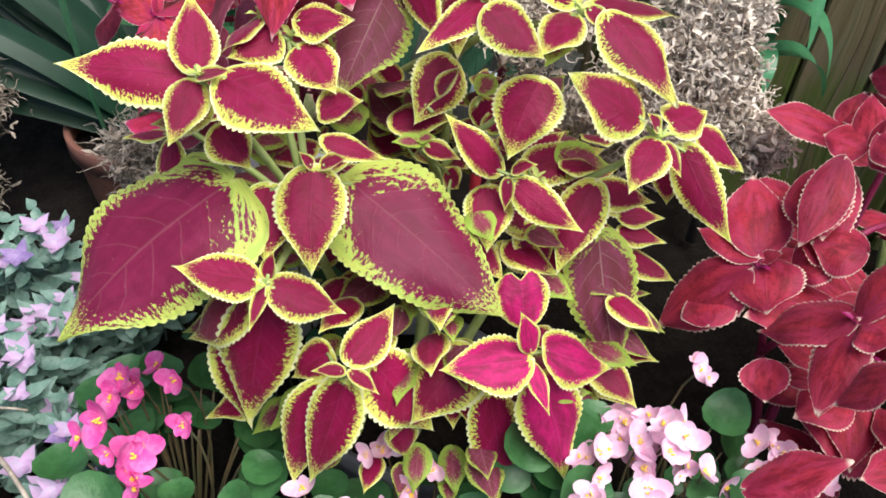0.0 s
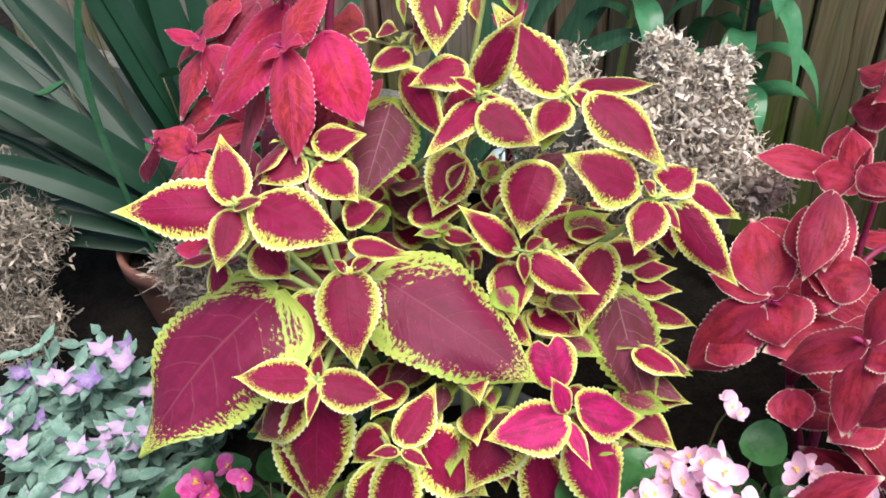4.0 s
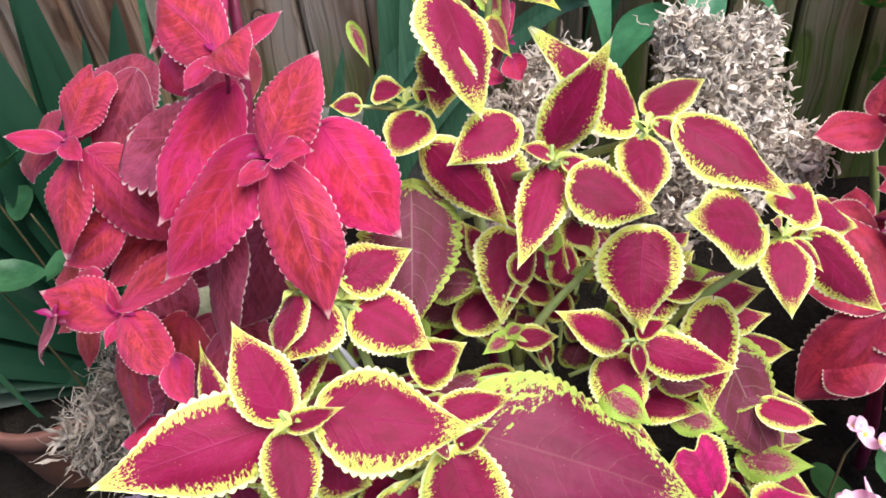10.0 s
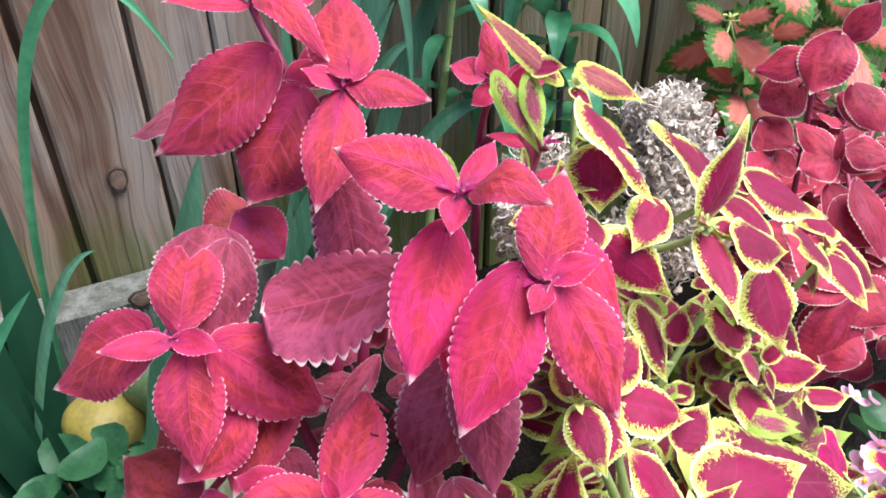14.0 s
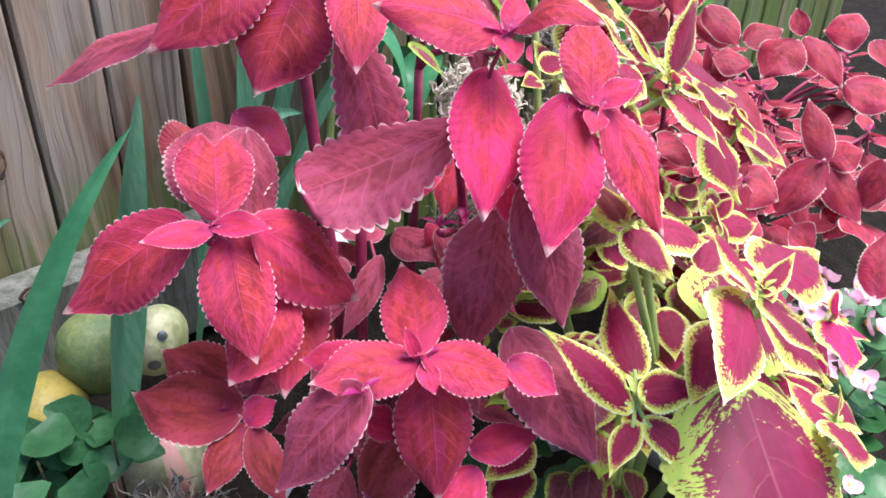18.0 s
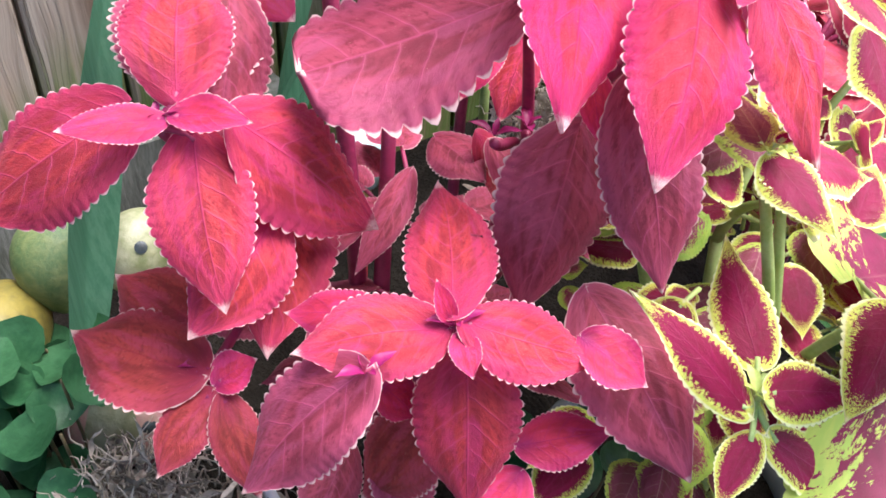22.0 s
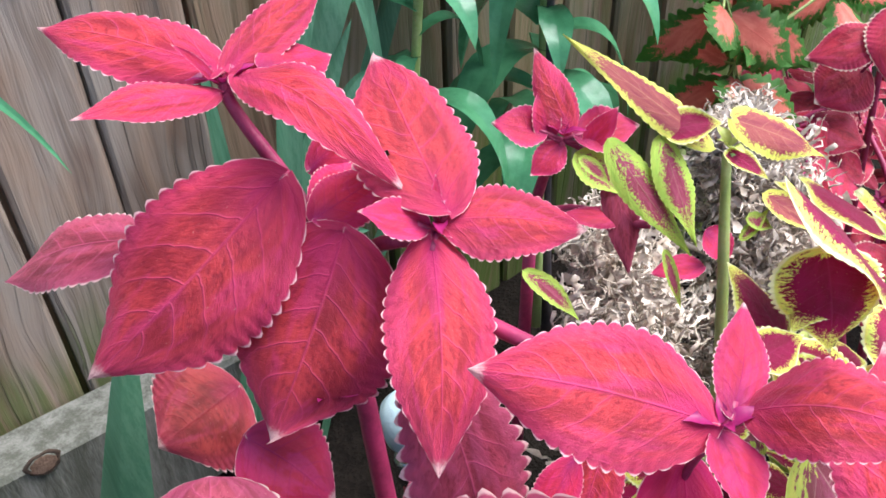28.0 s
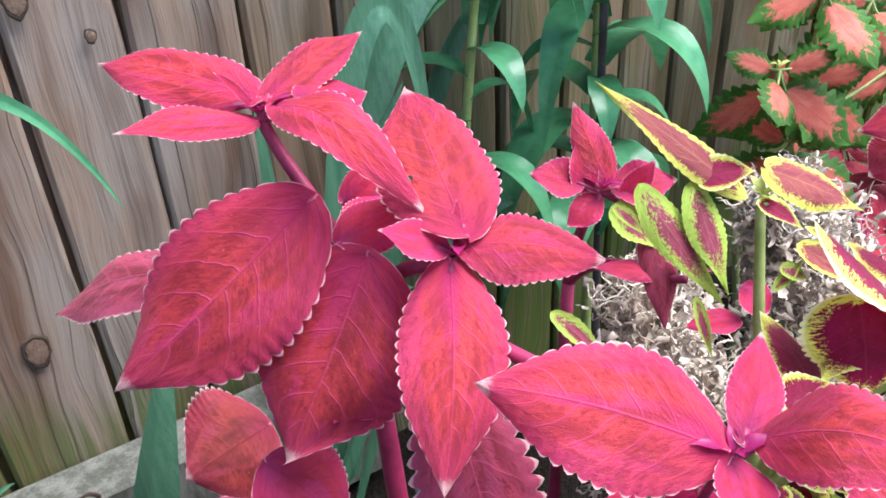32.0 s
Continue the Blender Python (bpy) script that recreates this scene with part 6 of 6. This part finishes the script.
def begonia(label, centre, radii, blooms, leaves, material, rng):
    p = thing("begonia_plant", label, "plant")
    foot = Vector((centre[0], centre[1], ground_height(centre[0], centre[1])))
    for i in range(leaves):
        a, r = rng.uniform(0, 6.28), math.sqrt(rng.random())
        c = Vector((centre[0] + radii[0] * r * math.cos(a), centre[1] + radii[1] * r * math.sin(a), centre[2] - rng.uniform(0.0, radii[2])))
        d = Vector((math.cos(a), math.sin(a), rng.uniform(-0.3, 0.4)))
        ob = part("leaf", petal_mesh("leaf", rng.uniform(0.03, 0.052), rng, 0.95), M["begonia_leaf"], p)
        oriented(ob, c, d, (rng.uniform(-0.4, 0.4), rng.uniform(-0.8, 0.1), 1))
        tube("stem", bezier(foot, foot.lerp(c, 0.4) + Vector((0, 0, 0.02)), c - d.normalized() * 0.01 - Vector((0, 0, 0.02)), c, 6), (0.0018, 0.001), "stem_dark", p, 5)
    for place, size in blooms:
        q = Vector(place)
        for n in range(rng.choice((1, 2, 2, 3))):
            off = Vector((rng.uniform(-1, 1), rng.uniform(-1, 1), rng.uniform(-1, 0.3))) * size * (0.5 if n else 0.05)
            flower(p, q + off, size * (1.0 if n == 0 else rng.uniform(0.6, 0.95)), material, rng, (rng.uniform(-0.9, 0.9), rng.uniform(-1.2, 0.2), rng.uniform(0.3, 1)))
        bow = Vector((rng.uniform(-0.03, 0.03), rng.uniform(-0.03, 0.03), 0))
        tube("stem", bezier(foot, foot.lerp(q, 0.4) + bow, q - Vector((0, 0, 0.03)) + bow, q, 7), (0.0018, 0.0009), "stem_dark", p, 5)
    return p


def scatter(centre, radii, count, sizes, rng):
    out = []
    for _ in range(count):
        a, r = rng.uniform(0, 6.28), math.sqrt(rng.random())
        out.append(((centre[0] + radii[0] * r * math.cos(a), centre[1] + radii[1] * r * math.sin(a), centre[2] + rng.uniform(-1, 1) * radii[2]), rng.uniform(*sizes)))
    return out


begonia("begonia with pale pink flowers and round glossy leaves", (0.22, 0.42, 0.41), (0.1, 0.08, 0.09), [((0.263, 0.487, 0.43), 0.026), ((0.236, 0.417, 0.43), 0.034), ((0.18, 0.423, 0.395), 0.032), ((0.2, 0.452, 0.4), 0.034)] + scatter((0.215, 0.41, 0.405), (0.07, 0.06, 0.02), 16, (0.024, 0.036), _rng), 34, "petal_pale", _rng)
begonia("begonia with hot pink flowers among dark leaves", (-0.17, 0.45, 0.36), (0.08, 0.07, 0.09), [((-0.19, 0.488, 0.392), 0.034), ((-0.175, 0.47, 0.395), 0.03), ((-0.205, 0.47, 0.38), 0.026), ((-0.16, 0.44, 0.38), 0.026), ((-0.19, 0.39, 0.37), 0.028)] + scatter((-0.19, 0.45, 0.385), (0.05, 0.06, 0.02), 5, (0.03, 0.04), _rng), 40, "petal_hot", _rng)
begonia("begonia with pale pink flowers under a coleus", (0.02, 0.4, 0.34), (0.1, 0.06, 0.08), [((0.0, 0.445, 0.352), 0.03), ((0.045, 0.43, 0.35), 0.026), ((-0.06, 0.4, 0.355), 0.03), ((-0.02, 0.38, 0.36), 0.03)] + scatter((0.0, 0.37, 0.34), (0.1, 0.04, 0.015), 6, (0.024, 0.034), _rng), 30, "petal_pale", _rng)
begonia("low begonia with pale pink flowers and round leaves", (0.28, 0.36, 0.36), (0.1, 0.05, 0.06), [((0.33, 0.43, 0.4), 0.03), ((0.345, 0.41, 0.395), 0.032), ((0.31, 0.44, 0.395), 0.03)] + scatter((0.29, 0.38, 0.39), (0.08, 0.04, 0.015), 8, (0.024, 0.034), _rng), 34, "petal_pale", _rng)


# ---- grey-green sage with violet bracts ----
def sage(label, foot, height, rng):
    """Upright square stems with paired grey-green leaves, violet and mauve bracts at the tops."""
    p = thing("sage_plant", label, "plant", "sage plants in the bed")
    for _ in range(5):
        f = Vector(foot) + Vector((rng.uniform(-0.03, 0.03), rng.uniform(-0.03, 0.03), 0))
        t = f + Vector((rng.uniform(-0.05, 0.05), rng.uniform(-0.08, 0.03), height * rng.uniform(0.7, 1.1)))
        pts = bezier(f, f.lerp(t, 0.3) + Vector((0, 0, 0.02)), f.lerp(t, 0.7), t, 7)
        tube("stem", pts, (0.002, 0.0015), "sage_leaf", p, 5)
        for i in range(1, 7):
            turn = rng.uniform(0, 3.1)
            for k in (0, 1):
                a = turn + k * 3.14
                d = Vector((math.cos(a), math.sin(a), rng.uniform(-0.2, 0.5)))
                ob = part("leaf", petal_mesh("leaf", rng.uniform(0.02, 0.034), rng, 0.52, 0.8), M["sage_leaf"], p)
                oriented(ob, pts[i], d, (rng.uniform(-0.5, 0.5), rng.uniform(-0.8, 0.2), 1))
        if rng.random() < 0.45:
            # a star of coloured bracts at the top
            mat, size = rng.choice(("violet", "mauve", "mauve")), rng.uniform(0.014, 0.022)
            for k in range(5):
                a = k * 1.257 + rng.uniform(-0.2, 0.2)
                ob = part("bract", petal_mesh("bract", size, rng, 0.6, 0.9), M[mat], p)
                oriented(ob, pts[6] + Vector((0, 0, 0.003)), (math.cos(a), math.sin(a) - 0.3, rng.uniform(0.2, 0.7)), (0, -0.5, 1))
    return p


for i in range(40):
    x, y = _rng.uniform(-0.58, -0.24), _rng.uniform(0.36, 0.76)
    sage("grey-green sage with violet and mauve bracts", (x, y, ground_height(x, y)), 0.16, _rng)


# ---- creeper and ornaments by the timber ----
def creeper(label, places, rng):
    p = thing("creeper_plant", label, "plant")
    for place, size in places:
        ob = part("leaf", petal_mesh("leaf", size, rng, 0.8, 0.5), M["ivy"], p)
        a = rng.uniform(0, 6.28)
        oriented(ob, place, (math.cos(a), math.sin(a), rng.uniform(-0.5, 0.2)), (rng.uniform(-0.9, 0.1), rng.uniform(-0.7, 0.1), 0.8))
        q = Vector(place)
        g = Vector((q.x + 0.03, q.y + 0.03, ground_height(q.x, q.y)))
        tube("stem", bezier(g, g.lerp(q, 0.5) + Vector((0, 0, 0.02)), q, q, 5), (0.0015, 0.001), "stem_dark", p, 5)
    return p


creeper("dark green round-leaved creeper before the ornaments", scatter((-0.24, 0.95, 0.43), (0.06, 0.07, 0.05), 34, (0.03, 0.05), _rng), _rng)
creeper("dark green low creeper under the coleus leaves", scatter((-0.1, 0.62, 0.36), (0.09, 0.08, 0.05), 30, (0.025, 0.045), _rng), _rng)
creeper("glossy dark heart-leaved creeper climbing by the sword leaves", [((-0.34, 0.92, 0.5), 0.05), ((-0.32, 0.98, 0.56), 0.05), ((-0.42, 1.05, 0.66), 0.06), ((-0.3, 1.0, 0.5), 0.045), ((-0.45, 1.0, 0.55), 0.05)], _rng)


def rounded(name, place, size, material, label, ribs=0, squash=1.0, dots=(), stripe="", foot=""):
    """A glazed garden ornament: one lumpy turned body; dots are small glazed spots on it."""
    rings, sides = 14, 36
    verts, faces, mats = [], [], []
    for i in range(rings + 1):
        t = math.pi * i / rings
        for k in range(sides):
            a = 2 * math.pi * k / sides
            r = math.sin(t) * (1 + 0.06 * math.cos(ribs * a)) * (1 - squash * 0.25 * math.cos(t))
            verts.append((size[0] * r * math.cos(a), size[1] * r * math.sin(a), -size[2] * math.cos(t)))
    for i in range(rings):
        for k in range(sides):
            j = (k + 1) % sides
            faces.append((i * sides + k, i * sides + j, (i + 1) * sides + j, (i + 1) * sides + k))
    # ribs and foot may carry glazes of their own
    mats = [3 if foot and i < 5 + (k // 3) % 2 else 2 if stripe and math.cos(ribs * 2 * math.pi * (k + 0.5) / sides) > 0.35 else 0 for i in range(rings) for k in range(sides)]
    me = mesh_of("body", verts, faces)
    for glaze in (material, "dark_dot", stripe or material, foot or material):
        me.materials.append(M[glaze])
    me.polygons.foreach_set("material_index", mats)
    th = thing(name, label, "ornament")
    th.location = place
    part("body", me, None, th)
    for d, s in dots:
        # a glazed spot, slightly domed
        d = Vector(d).normalized()
        c = Vector((d.x * size[0], d.y * size[1], d.z * size[2]))
        e1 = d.orthogonal().normalized()
        e2 = d.cross(e1)
        ring = [c * 1.03 + (e1 * math.cos(k * 0.449) + e2 * math.sin(k * 0.449)) * s for k in range(14)]
        part("spot", mesh_of("spot", [c * 1.09] + ring, [(0, 1 + k, 1 + (k + 1) % 14) for k in range(14)]), M["dark_dot"], th, "dark slate spot")
    return th


rounded("garden_ornament", (-0.187, 1.024, 0.415), (0.036, 0.036, 0.04), "yellow_glaze", "ochre yellow glazed pear-shaped ornament by the timber", 3, 1.0)
rounded("garden_ornament", (-0.135, 1.007, 0.452), (0.03, 0.03, 0.04), "green_glaze", "mottled olive green glazed ornament leaning on the timber", 0, 0.6)
rounded("garden_ornament", (-0.1, 0.972, 0.452), (0.03, 0.026, 0.032), "cream_glaze", "cream glazed ornament with two slate spots", 2, 0.3, [((-0.75, -0.55, -0.1), 0.0058), ((-0.4, -0.7, 0.62), 0.0045)])
rounded("garden_ornament", (-0.164, 0.933, 0.386), (0.054, 0.05, 0.048), "cream_glaze", "cream glazed pumpkin ornament with pink ribs and red foot", 6, 0.0, [((-0.5, -0.8, 0.35), 0.005)], "pink_glaze", "red_glaze")


# ---- pale blue fitting among the stems ----
fitting = thing("hose_fitting", "pale blue plastic knob with brass and chrome collars on a stake", "fitting")
fitting.location = (0.1, 0.907, 0.2)
for name, prof, mat in (
    ("stake", [(0.001, 0.0), (0.009, 0.0), (0.009, 0.165), (0.001, 0.165)], "red_plastic"),
    ("chrome_collar", [(0.009, 0.165), (0.0145, 0.166), (0.0145, 0.192), (0.012, 0.194)], "chrome"),
    ("brass_collar", [(0.012, 0.194), (0.0125, 0.196), (0.0125, 0.21), (0.011, 0.212)], "brass"),
    ("knob", [(0.011, 0.212), (0.02, 0.218), (0.024, 0.234), (0.022, 0.25), (0.013, 0.262), (0.001, 0.266)], "blue_plastic"),
):
    part(name, pot_mesh(name, prof, 24), M[mat], fitting)


# ---- dry twigs among the sage ----
for a, b, r in (((-0.37, 0.494, 0.3), (-0.29, 0.412, 0.3), 0.003), ((-0.39, 0.482, 0.33), (-0.311, 0.484, 0.33), 0.0016)):
    a, b = Vector(a), Vector(b)
    foot = Vector((a.x - 0.06, a.y + 0.05, ground_height(a.x, a.y)))
    tagged(tube("twig", bezier(foot, a, a.lerp(b, 0.5) + Vector((0, 0.004, 0.003)), b, 12), (r, r * 0.7), "dry_brown", None, 7), "thin dry brown twig lying through the sage", "twig", "dry twigs")
